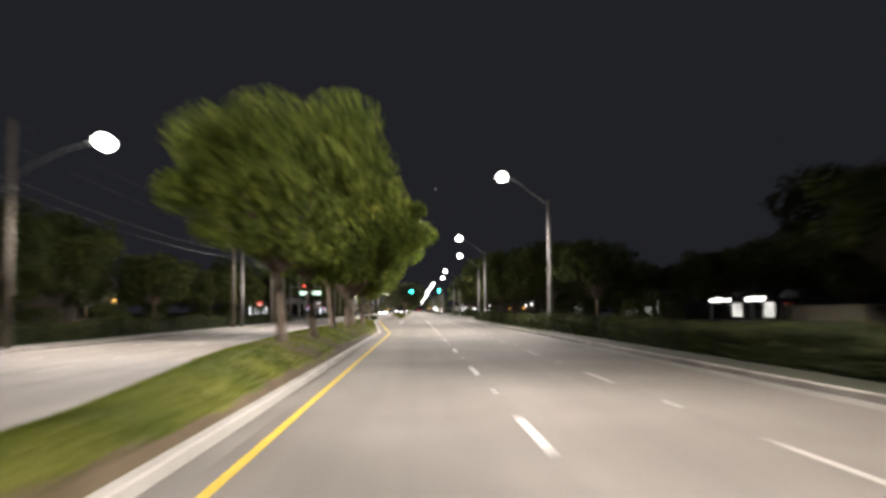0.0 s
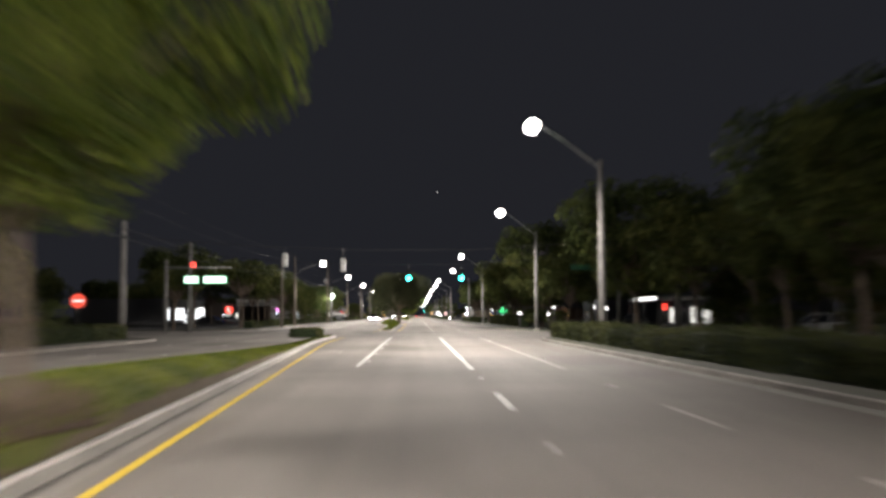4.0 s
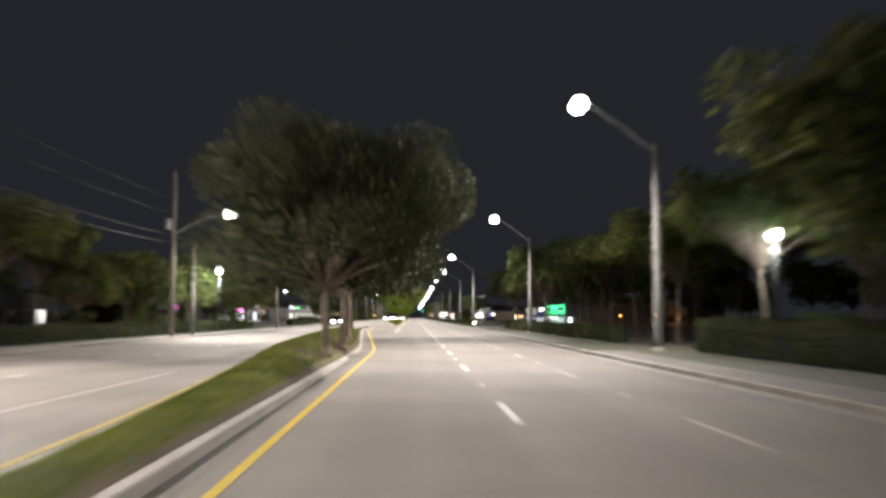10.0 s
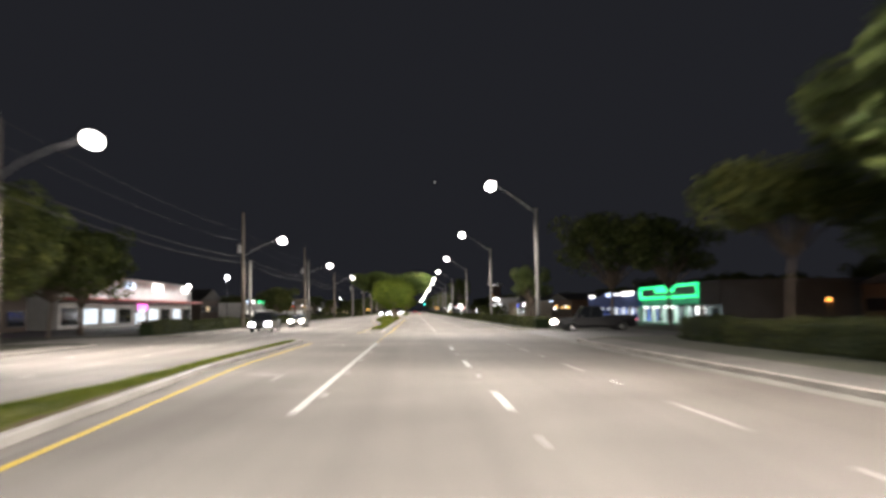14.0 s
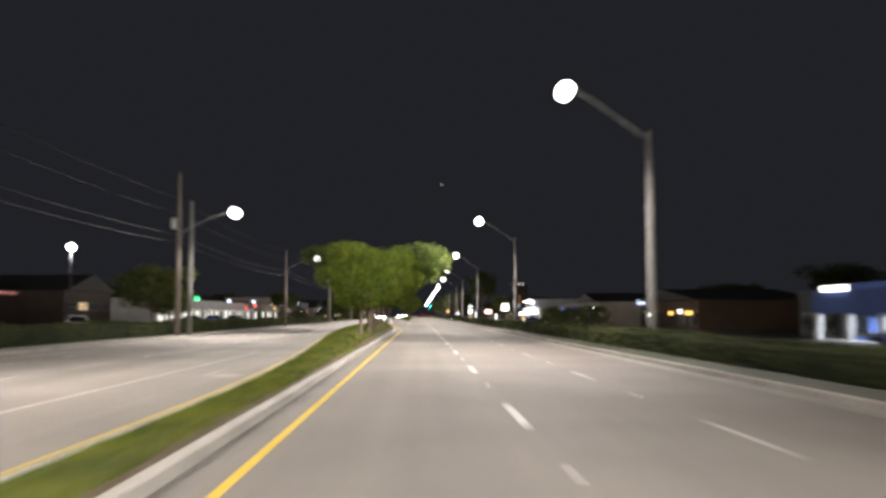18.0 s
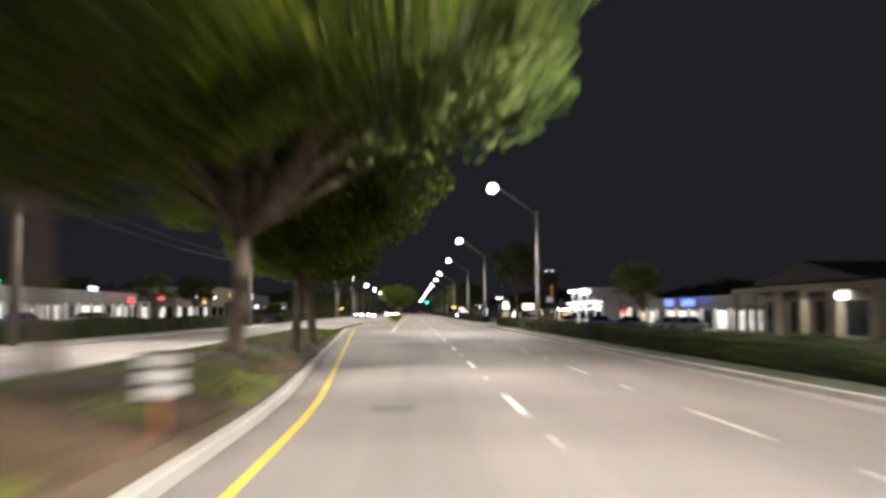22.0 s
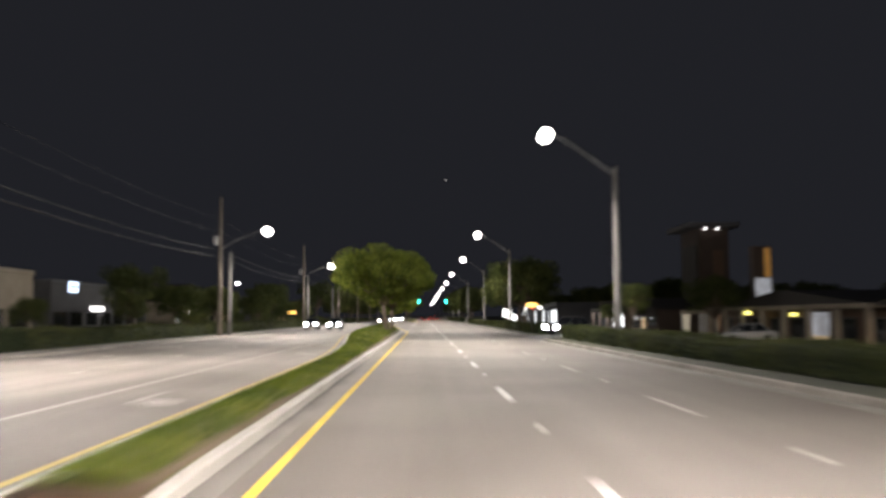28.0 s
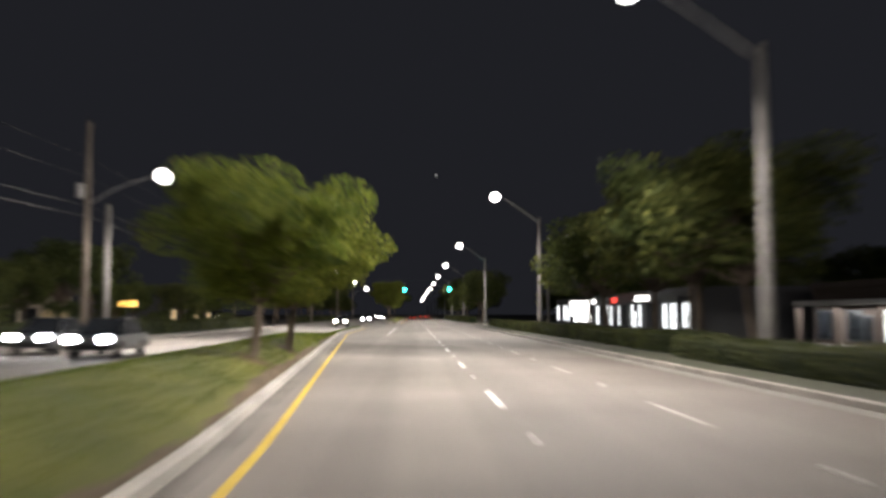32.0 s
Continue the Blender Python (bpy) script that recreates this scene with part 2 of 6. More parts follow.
def thing(name, label, category, at=(0, 0, 0), turn=0.0, group="", kind=""):
    ob = new(name)
    ob.empty_display_size = 0.2
    ob.matrix_world = pose(*at, 0, 0, turn)
    return tagged(ob, label, category, group, kind)


def child(name, me, parent, at=(0, 0, 0), label="", turn=(0, 0, 0), size=None):
    ob = new(name, me)
    ob.parent = parent
    ob.matrix_basis = pose(*at, *turn)
    if size:
        ob.scale = size
    if label:
        ob["label"] = label
    return ob


def part(name, bm, mat, parent, label="", at=(0, 0, 0), smooth=False):
    me = bpy.data.meshes.new(name)
    bm.to_mesh(me)
    bm.free()
    me.materials.append(mat)
    if smooth:
        me.shade_smooth()
    return child(name, me, parent, at, label)


def box(lo, hi, bevel=0.0, bm=None):
    own = bm is None
    bm = bmesh.new() if own else bm
    c = [(a + b) / 2 for a, b in zip(lo, hi)]
    s = [max(abs(b - a), 1e-4) for a, b in zip(lo, hi)]
    made = bmesh.ops.create_cube(bm, size=1, matrix=Matrix.Translation(c) @ Matrix.Diagonal((*s, 1)))
    if bevel:
        edges = list({e for v in made["verts"] for e in v.link_edges})
        bmesh.ops.bevel(bm, geom=edges, offset=bevel, segments=2, affect="EDGES", profile=0.5)
    return bm


def tube(points, radii, sides=10, bm=None, caps=True):
    """A tapered tube along points."""
    bm = bmesh.new() if bm is None else bm
    rings, pts = [], [Vector(p) for p in points]
    for i, p in enumerate(pts):
        d = (pts[min(i + 1, len(pts) - 1)] - pts[max(i - 1, 0)]).normalized()
        u = d.orthogonal().normalized() if abs(d.z) < 0.9 else (Vector((1, 0, 0)) - d * d.x).normalized()
        w = d.cross(u)
        rings.append([bm.verts.new(p + (u * math.cos(a) + w * math.sin(a)) * radii[i]) for a in (2 * math.pi * k / sides for k in range(sides))])
    for a, b in zip(rings, rings[1:]):
        for k in range(sides):
            bm.faces.new((a[k], a[(k + 1) % sides], b[(k + 1) % sides], b[k]))
    if caps:
        bm.faces.new(rings[0][::-1])
        bm.faces.new(rings[-1])
    return bm


def ball(at, size, bm=None, u=14, v=9):
    bm = bmesh.new() if bm is None else bm
    bmesh.ops.create_uvsphere(bm, u_segments=u, v_segments=v, radius=1, matrix=Matrix.Translation(at) @ Matrix.Diagonal((*size, 1)))
    return bm


def steps(a, b, step):
    n = max(1, round((b - a) / step))
    return [a + (b - a) * i / n for i in range(n + 1)]


def ease(y, y0, y1, a, b):
    s = min(1, max(0, (y - y0) / (y1 - y0)))
    return a + (b - a) * s * s * (3 - 2 * s)


def taper(y, y0, y1, a, b):
    """A straight run from a to b with short rounded ends."""
    return sum(a + (b - a) * min(1, max(0, (y + d - y0) / (y1 - y0))) for d in (-3, -1.5, 0, 1.5, 3)) / 5


# ---------------------------------------------------------------- ground and road
Y0, Y1 = -70.0, 1500.0
KERB_R, KERB_L = 7.8, -17.5
TOP = 0.14
DASH_X, LANE2_X = 1.55, 4.38

# how far the lots on the right fall away below the avenue: place along the road, depth
FALL = ((335, 0.0), (358, 0.36), (430, 0.40), (480, 0.45), (520, 0.62), (575, 0.86), (650, 0.86), (700, 0.60), (742, 0.0))


def drop(x, y):
    """The ground's height at a place against the avenue's edge; the right-hand lots slope away from it."""
    f = min(1.0, max(0.0, (x - 16.0) / 11.0))
    for (ya, da), (yb, db) in zip(FALL, FALL[1:]):
        if ya <= y <= yb:
            return -f * (da + (db - da) * (y - ya) / (yb - ya))
    return 0.0


g_x = [-2500, -25.0, -25.0, 16.0, 16.0, 27.0, 2500]
g_z = [TOP - 0.02, TOP - 0.02, -0.02, -0.02, TOP - 0.02, TOP - 0.02, TOP - 0.02]
g_y = [-600] + [y for y, deep in FALL] + [4000]
verts = [(x, y, z + (drop(x, y) * 1.06 if z > 0 else 0)) for y in g_y for x, z in zip(g_x, g_z)]
faces = [(7 * j + i, 7 * j + i + 1, 7 * j + i + 8, 7 * j + i + 7) for j in range(len(g_y) - 1) for i in range(6)]
ground = tagged(new("ground", mesh_of("ground", verts, faces, SOIL)), "dark night-time ground around the avenue", "ground", kind="structure")

road_ys = steps(Y0, Y1, 20)
verts = [(x, y, 0.0) for y in road_ys for x in (KERB_L - 0.1, -5.2, KERB_R + 0.1)]
faces = [(3 * i + k, 3 * i + k + 1, 3 * i + k + 4, 3 * i + k + 3) for i in range(len(road_ys) - 1) for k in (0, 1)]
tagged(new("road", mesh_of("road", verts, faces, ASPHALT)), "worn grey asphalt six-lane avenue under street lamps", "road", kind="structure")

# openings in the right and left kerbs: side street, driveways, second junction
OPEN_R = [(141, 154), (312, 330), (526, 543), (612, 620), (750, 778)]
OPEN_L = [(143, 169), (318, 330), (540, 556), (750, 778)]


def closed_runs(openings):
    runs, y = [], Y0
    for a, b in openings:
        runs.append((y, a))
        y = b
    return runs + [(y, Y1)]


def corner(y, y0, y1):
    """How far the kerb has swung away from the road near the ends of a run."""
    big0, big1 = y0 in (154, 169, 778), y1 in (141, 143, 750)
    s = (4.6 * max(0, 1 - (y - 154) / 32) ** 1.6) if y0 == 154 else (y0 > Y0) * (5.0 if big0 else 2.2) * max(0, 1 - (y - y0) / (8 if big0 else 4)) ** 2
    return s + (y1 < Y1) * (5.0 if big1 else 2.2) * max(0, 1 - (y1 - y) / (8 if big1 else 4)) ** 2


def verge(x, x_far, side, y0, y1):
    """Dark ground between the kerb and the lots."""
    ys = sorted(set(steps(y0, y1, 12) + steps(y0, min(y1, y0 + 33), 1.5) + steps(max(y0, y1 - 9), y1, 1.0)))
    verts = []
    for y in ys:
        verts += [(x + side * (0.16 + corner(y, y0, y1)), y, 0.122), (x_far, y, 0.122)]
    faces = [(2 * i, 2 * i + 1, 2 * i + 3, 2 * i + 2)[::side] for i in range(len(ys) - 1)]
    tagged(new("verge", mesh_of("verge", verts, faces, SOIL)), "dark rough grass verge behind the kerb", "verge", kind="structure")


def kerb_run(name, x, side, y0, y1):
    """Gutter pan and kerb in 3 m lengths; the kerb's ends bend away from the road."""
    k = thing(name, "pale concrete kerb with gutter along the avenue", "kerb", (0, 0, 0), kind="structure")
    ys = steps(y0, y1, 3.0)
    gv, gf, kv, kf = [], [], [], []
    for a, b in zip(ys, ys[1:]):
        def off(y):
            return side * corner(y, y0, y1)
        for vs, fs, sect in ((gv, gf, ((-0.45, 0.004), (0.0, 0.002))), (kv, kf, ((0.0, 0.0), (0.02, 0.13), (0.05, 0.15), (0.17, 0.15), (0.18, 0.06)))):
            i0 = len(vs)
            for y in (a + 0.006, b - 0.006):
                vs += [(x + side * dx + off(y), y, z) for dx, z in sect]
            m = len(sect)
            fs += [(i0 + j, i0 + j + 1, i0 + m + j + 1, i0 + m + j) for j in range(m - 1)]
    child("gutter", mesh_of("gutter", gv, gf, GUTTER), k)
    child("kerb_stone", mesh_of("kerb_stone", kv, kf, DIRTY_CONCRETE), k)


for a, b in closed_runs(OPEN_R):
    kerb_run("kerb", KERB_R, 1, a, b)
    verge(KERB_R, 16.05, 1, a, b)
for a, b in closed_runs(OPEN_L):
    kerb_run("kerb", KERB_L, -1, a, b)
    verge(KERB_L, -25.05, -1, a, b)


def slab(name, x0, x1, y0, y1, mat, label, z=TOP, ramp_to=0.0):
    """A paved strip; with ramp_to, its road-side end slopes down to the road."""
    xs = [x0, x1] if not ramp_to else [x0, x0 + ramp_to, x1]
    zs = [z, z] if not ramp_to else [0.006, z, z]
    if x0 < 16 < x1 and not ramp_to:
        xs, zs = [x0, 16.0, 27.0, x1], [z] * 4
    ys = steps(y0, y1, 12)
    verts = [(x, y, zz + drop(x, y)) for y in ys for x, zz in zip(xs, zs)]
    w = len(xs)
    faces = [(i * w + j, i * w + j + 1, (i + 1) * w + j + 1, (i + 1) * w + j) for i in range(len(ys) - 1) for j in range(w - 1)]
    if x1 < x0:
        faces = [f[::-1] for f in faces]
    return tagged(new(name, mesh_of(name, verts, faces, mat)), label, name.replace("_", " "), kind="structure")


# side streets and driveways
for a, b in ((134, 172), (742, 787)):
    slab("side_street", KERB_R, 16.2, a, b, ASPHALT, "worn asphalt mouth of the side street", 0.116, 8)
    slab("side_street", KERB_L, -25.2, a, b, ASPHALT, "worn asphalt mouth of the side street", 0.116, -7.4)
for a, b in ((142, 156), (751, 777)):
    slab("side_street", 16.1, 150, a, b, ASPHALT, "worn asphalt side street crossing at the signals", 0.135)
for a, b in ((144, 168), (751, 777)):
    slab("side_street", -25.1, -160, a, b, ASPHALT, "worn asphalt side street crossing at the signals", 0.135)
for a, b in OPEN_R[1:4]:
    slab("driveway", KERB_R, 16.2, a - 2.5, b + 2.5, LOT, "dark asphalt driveway into the lots", 0.118, 3)
for a, b in OPEN_L[1:3]:
    slab("driveway", KERB_L, -25.2, a - 2.5, b + 2.5, SIDEWALK, "pale concrete driveway apron", 0.118, -3)
for a, b in ((-40, 132), (186, 229), (244, 309), (333, 749), (779, 1000)):
    if 170 <= a < 320:
        slab("sidewalk", KERB_R + 0.22, KERB_R + 1.9, a, b, DARK_WALK, "dark concrete sidewalk beside the avenue", 0.134)
    slab("parking_lot", 15.2, 30, a, b, LOT, "dark asphalt parking lot behind the hedge", 0.134)
for a, b in ((-40, 134), (178, 314), (335, 536), (557, 749), (779, 1000)):
    slab("sidewalk", KERB_L - 0.22, KERB_L - 1.9, a, b, SIDEWALK, "pale concrete sidewalk beside the avenue", 0.134)
    slab("parking_lot", -24.5, -41, a, b, LOT, "dark asphalt parking lot behind the hedge", 0.134)

# ---------------------------------------------------------------- medians
# along the road: start, end of island; taper of the near edge; taper of the far edge
BLOCKS = [(-70, 145.4, 63, 130, -10, 50), (166, 316, 231.5, 294, 190, 245), (333, 534, 440, 503, 360, 425), (554, 745, 642, 708, 580, 640), (782, 1100, 980, 1040, 800, 860)]


def near_edge(y):
    for a, b, t0, t1, _, _ in BLOCKS:
        if y <= b + 9:
            return taper(y, t0, t1, {-70: -1.94, 166: -2.00, 333: -1.94, 554: -1.80}.get(a, -2.0), -5.65)
    return -5.5


def far_edge(y):
    for a, b, _, _, t0, t1 in BLOCKS:
        if y <= b + 9:
            return ease(y, t0, t1, -4.65, -7.75)
    return -7.7


def ribbon(name, ys, left, right, z, mat, parent=None, label="", kind=""):
    verts, faces = [], []
    for y in ys:
        verts += [(left(y), y, z), (right(y), y, z)]
    faces = [(2 * i, 2 * i + 1, 2 * i + 3, 2 * i + 2) for i in range(len(ys) - 1)]
    me = mesh_of(name, verts, faces, mat)
    return child(name, me, parent) if parent else tagged(new(name, me), label, name.replace("_", " "), kind=kind)


def rise(y, f):
    """Height of the mounded turf at y, a share f of the way across: flat where the median is narrow."""
    w = near_edge(y) - far_edge(y) - 1.64
    lift = max(min(1.0, max(0.0, (w - 0.9) / 1.7)), ease(y, 30, 80, 0.6, 0.0))
    return 0.145 + 0.66 * lift * max(0.0, math.sin(math.pi * f)) ** 0.7


def turf_z(x, y):
    l_, r_ = far_edge(y) + 0.82, near_edge(y) - 0.82
    return rise(y, min(1.0, max(0.0, (x - l_) / max(0.1, r_ - l_))))


def squeeze(y, a, b):
    """How far the island has drawn in towards its rounded noses, 0 to 1."""
    d = min(y - a, b - y)
    return 1 - math.sqrt(max(0.0, 1 - max(0.0, 1 - d / 1.6) ** 2))


def flat_mesh(name, w, l, mat, z=0.008):
    return mesh_of(name, [(-w / 2, -l / 2, z), (w / 2, -l / 2, z), (w / 2, l / 2, z), (-w / 2, l / 2, z)], [(0, 1, 2, 3)], mat)


for bi, (a, b, *_r) in enumerate(BLOCKS):
    med = thing("median", "raised grass median with pale concrete kerbs", "median", kind="structure")
    ys = steps(a, b, 3.0)
    ys = sorted(set(ys + [a + d for d in (0.2, 0.5, 1.0, 1.6)] + [b - d for d in (0.2, 0.5, 1.0, 1.6)]))

    def near_face(y):
        n, f = near_edge(y) - 0.62, far_edge(y) + 0.62
        return n + ((n + f) / 2 - n) * squeeze(y, a, b)

    def far_face(y):
        n, f = near_edge(y) - 0.62, far_edge(y) + 0.62
        return f + ((n + f) / 2 - f) * squeeze(y, a, b)

    def nose(y):
        """Share of the full kerb height: the oncoming end of an island rises from the road."""
        return 1.0 if not bi else min(1.0, max(0.06, (y - a) / 4.5))

    lawn = a + {1: 4.6, 2: 7.3, 3: 4.2}.get(bi, 3.4)
    for nm, edge, s in (("near_kerb", near_face, -1), ("far_kerb", far_face, 1)):
        kv, kf = [], []
        sect = ((0.0, 0.004), (0.02, 0.13), (0.05, 0.15), (0.20, 0.15), (0.21, 0.05))
        for y in ys:
            kv += [(edge(y) + s * dx, y, max(0.004, z * nose(y))) for dx, z in sect]
        for i in range(len(ys) - 1):
            kf += [(5 * i + j, 5 * i + j + 1, 5 * i + j + 6, 5 * i + j + 5) for j in range(4)]
        child("kerb_stone", mesh_of(nm, kv, kf, CONCRETE), med)
    ribbon("gutter", ys, lambda y: near_face(y), lambda y: near_face(y) + 0.32, 0.004, SIDEWALK, med)
    ribbon("gutter", ys, lambda y: far_face(y) - 0.32, lambda y: far_face(y), 0.004, SIDEWALK, med)
    turf_ys = [lawn] + [y for y in ys if lawn < y <= b - 2] if bi else [y for y in ys if y <= b - 2]
    fs = [k / 12 for k in range(13)]
    tv = [(far_face(y) + 0.2 + (near_face(y) - far_face(y) - 0.4) * f, y, rise(y, f)) for y in turf_ys for f in fs]
    turf = mesh_of("turf", tv, [(13 * i + j, 13 * i + j + 1, 13 * i + j + 14, 13 * i + j + 13) for i in range(len(turf_ys) - 1) for j in range(12)], GRASS_SOIL)
    turf.shade_smooth()
    child("turf", turf, med)
    # bare soil along the near kerb, with a ragged inner edge
    ev = []
    for y in [q for q in steps(turf_ys[0], turf_ys[-1], 0.8)]:
        wide = min(0.5 * (near_face(y) - far_face(y)) - 0.25, 0.13 + 0.11 * math.sin(0.31 * y) * math.sin(0.117 * y + 1) + 0.05 * math.sin(2.3 * y))
        span = near_face(y) - far_face(y) - 0.4
        for d in (0.0, 0.5, 1.0):
            ev.append((near_face(y) - 0.2 - wide * d, y, rise(y, 1 - wide * d / span) + (0.012 if d < 1 else 0.004)))
    child("soil_edge", mesh_of("soil_edge", ev, [(3 * i + j, 3 * i + j + 3, 3 * i + j + 4, 3 * i + j + 1) for i in range(len(ev) // 3 - 1) for j in (0, 1)], EDGE_SOIL), med)
    if bi:
        for nm, y0, y1, mt in (("nose_paving", a + 0.15, lawn - 2.0, SIDEWALK), ("soil_strip", lawn - 2.0, lawn + 0.02, MULCH)):
            pv = []
            for y in steps(y0, y1, 0.4):
                pv += [(far_face(y) + 0.17, y, 0.147 * nose(y) + 0.003), (near_face(y) - 0.17, y, 0.147 * nose(y) + 0.003)]
            child(nm, mesh_of(nm, pv, [(2 * i, 2 * i + 1, 2 * i + 3, 2 * i + 2) for i in range(len(pv) // 2 - 1)], mt), med)
        for k in range(5):
            bx = far_edge(a) + 0.75 + k * (near_edge(a) - far_edge(a) - 1.2) / 4
            child("yellow_bar", flat_mesh("yellow_bar", 0.11, 0.8, WORN_YELLOW, 0.012), med, (bx, a + 1.15, 0.147 * nose(a + 1.5)), turn=(1.9, 0, 0))
    # blades of grass on the turf
    rng = np.random.default_rng(bi + 3)
    if a < 760:
        n = int((b - a) * 260)
        yy = rng.uniform(lawn + 0.1 if bi else 0, b - 2.5, n)
        fr = rng.uniform(0.02, 0.95, n)
        l_ = np.array([far_face(y) + 0.2 for y in yy])
        r_ = np.array([near_face(y) - 0.2 for y in yy])
        xx = l_ + (r_ - l_) * fr
        z0 = np.array([rise(y, f) for y, f in zip(yy, fr)])
        hh, ang, lean = rng.uniform(0.04, 0.11, n), rng.uniform(0, 6.28, n), rng.uniform(-0.05, 0.05, (n, 2))
        w = 0.014
        v = np.empty((n, 3, 3))
        v[:, 0] = np.stack([xx - w * np.cos(ang), yy - w * np.sin(ang), z0], 1)
        v[:, 1] = np.stack([xx + w * np.cos(ang), yy + w * np.sin(ang), z0], 1)
        v[:, 2] = np.stack([xx + lean[:, 0], yy + lean[:, 1], z0 + hh], 1)
        me = mesh_of("grass", v.reshape(-1, 3).tolist(), [(3 * i, 3 * i + 1, 3 * i + 2) for i in range(n)], BLADE)
        tagged(new("grass", me), "short mown grass blades on the median", "grass", kind="stuff")

# paved refuge at the third opening
isl = thing("traffic_island", "low brown-paved island with pale kerb in the opening", "traffic island", kind="structure")
cv = [(-8.1, 541.0), (-8.5, 554.4), (-7.6, 554.8), (-4.2, 548.9), (-3.5, 547.8), (-3.2, 546.2), (-3.2, 536.2), (-4.2, 535.8), (-5.4, 538.0)]
bm = bmesh.new()
bm.faces.new([bm.verts.new((x, y, 0.06)) for x, y in cv[::-1]])
part("red_paving", bm, PAVER, isl)
bm = bmesh.new()
for (xa, ya), (xb, yb) in zip(cv, cv[1:] + cv[:1]):
    tube([(xa, ya, 0.02), (xb, yb, 0.02)], [0.10, 0.10], 8, bm)
part("kerb_stone", bm, CONCRETE, isl)

# ---------------------------------------------------------------- road markings
# centres of known dashes; those between are spaced evenly
ANCHORS = (11.7, 23.6, 35.4, 47.3, 59.6, 71.0, 82.6, 165.8, 178.0, 190.2, 204.2, 217.2, 228.9, 238.2, 249.0, 259.7, 271.4, 337.1, 348.9, 360.2, 372.0, 384.0, 395.7, 406.5, 418.1, 430.0, 440.4,
           451.9, 463.6, 475.2, 487.0, 499.8, 545.4, 557.3, 569.0, 580.2, 591.6, 603.6, 615.5, 627.2, 638.9, 650.4, 661.8)
PERIOD = 11.8


dash_mesh = flat_mesh("dash", 0.15, 3.05, WHITE_PAINT)
worn_dash = flat_mesh("worn_dash", 0.13, 3.05, WORN_PAINT)
bm = box((-0.06, -0.09, 0.0), (0.06, 0.09, 0.022), 0.008)
stud_mesh = bpy.data.meshes.new("road_stud")
bm.to_mesh(stud_mesh)
bm.free()
stud_mesh.materials.append(WHITE_PAINT)


def dash_places(y_max):
    out = [ANCHORS[0] - PERIOD * k for k in range(8, 0, -1)]
    for a, b in zip(ANCHORS, ANCHORS[1:]):
        n = max(1, round((b - a) / PERIOD))
        out += [a + (b - a) * k / n for k in range(n)]
    while out[-1] < y_max:
        out.append(out[-1] + PERIOD if out[-1] > ANCHORS[-1] - 0.1 else ANCHORS[-1])
    return out


def lane_line(x, shift, solid=(), skip=(), y_max=1000.0, label="white broken lane line with raised road studs", paint=None):
    ln = thing("lane_line", label, "lane line", kind="structure")
    for y in dash_places(y_max):
        y += shift
        if not any(a - 1.5 < y < b + 1.5 for a, b in list(solid) + list(skip)):
            child("dash", worn_dash if paint else dash_mesh, ln, (x, y, 0))
        if not any(a < y + 6.1 < b for a, b in skip):
            child("road_stud", stud_mesh, ln, (x + (0.14 if any(a < y + 6.1 < b for a, b in solid) else 0), y + 5.9, 0.0))
    for a, b in solid:
        child("solid_line", mesh_of("solid_line", [(x - 0.08, a, 0.008), (x + 0.08, a, 0.008), (x + 0.08, b, 0.008), (x - 0.08, b, 0.008)], [(0, 1, 2, 3)], paint or WHITE_PAINT), ln)


JUNCTION = ((141.5, 162), (748, 780))
DRIVE = ((309, 333),)
lane_line(DASH_X, 0.0, ((104, 141.3),), JUNCTION + DRIVE)
lane_line(LANE2_X, -2.7, ((104, 140.0),), JUNCTION + DRIVE, paint=WORN_PAINT)
lane_line(-11.0, 3.0, ((170, 212),), JUNCTION, paint=WORN_PAINT)
lane_line(-14.25, 3.4, ((170, 212),), JUNCTION, paint=WORN_PAINT)
for a, b in ((106, 142.5), (281, 313), (496, 532), (704, 744)):
    lane_line_ob = thing("turn_lane_line", "solid white line beside the turn lane", "lane line", kind="structure")
    child("solid_line", mesh_of("solid_line", [(-2.15, a, 0.008), (-1.99, a, 0.008), (-1.99, b, 0.008), (-2.15, b, 0.008)], [(0, 1, 2, 3)], WHITE_PAINT), lane_line_ob)
    for y in np.arange(a + 3, b, 6.1):
        child("road_stud", stud_mesh, lane_line_ob, (-1.86, float(y), 0))
for a, b in ((170, 215), (337, 385), (562, 605), (785, 830)):
    lane_line_ob = thing("turn_lane_line", "solid white line beside the oncoming turn lane", "lane line", kind="structure")
    child("solid_line", mesh_of("solid_line", [(-7.3, a, 0.008), (-7.16, a, 0.008), (-7.16, b, 0.008), (-7.3, b, 0.008)], [(0, 1, 2, 3)], WORN_PAINT), lane_line_ob)

for a, b, *_r in BLOCKS:
    for nm, edge, ext in (("near", near_edge, 1), ("far", far_edge, -1)):
        ys, out = steps(a, b - 2.2, 3.0), (0.0 if nm == "near" else 0.22)
        ribbon("yellow_edge_line", ys, lambda y: edge(y) - 0.065 + out, lambda y: edge(y) + 0.065 + out, 0.009, YELLOW_PAINT if nm == "near" else WORN_YELLOW, None, "solid yellow line along the median kerb", "structure")
# short yellow dashes that carry the edge across the openings
yd = thing("yellow_dashes", "short yellow guide dashes across a median opening", "lane line", kind="structure")
ydm = flat_mesh("dash", 0.13, 1.2, YELLOW_PAINT)
child("solid_line", mesh_of("solid_line", [(-2.17, 533, 0.009), (-2.03, 533, 0.009), (-2.03, 545.8, 0.009), (-2.17, 545.8, 0.009)], [(0, 1, 2, 3)], YELLOW_PAINT), yd)
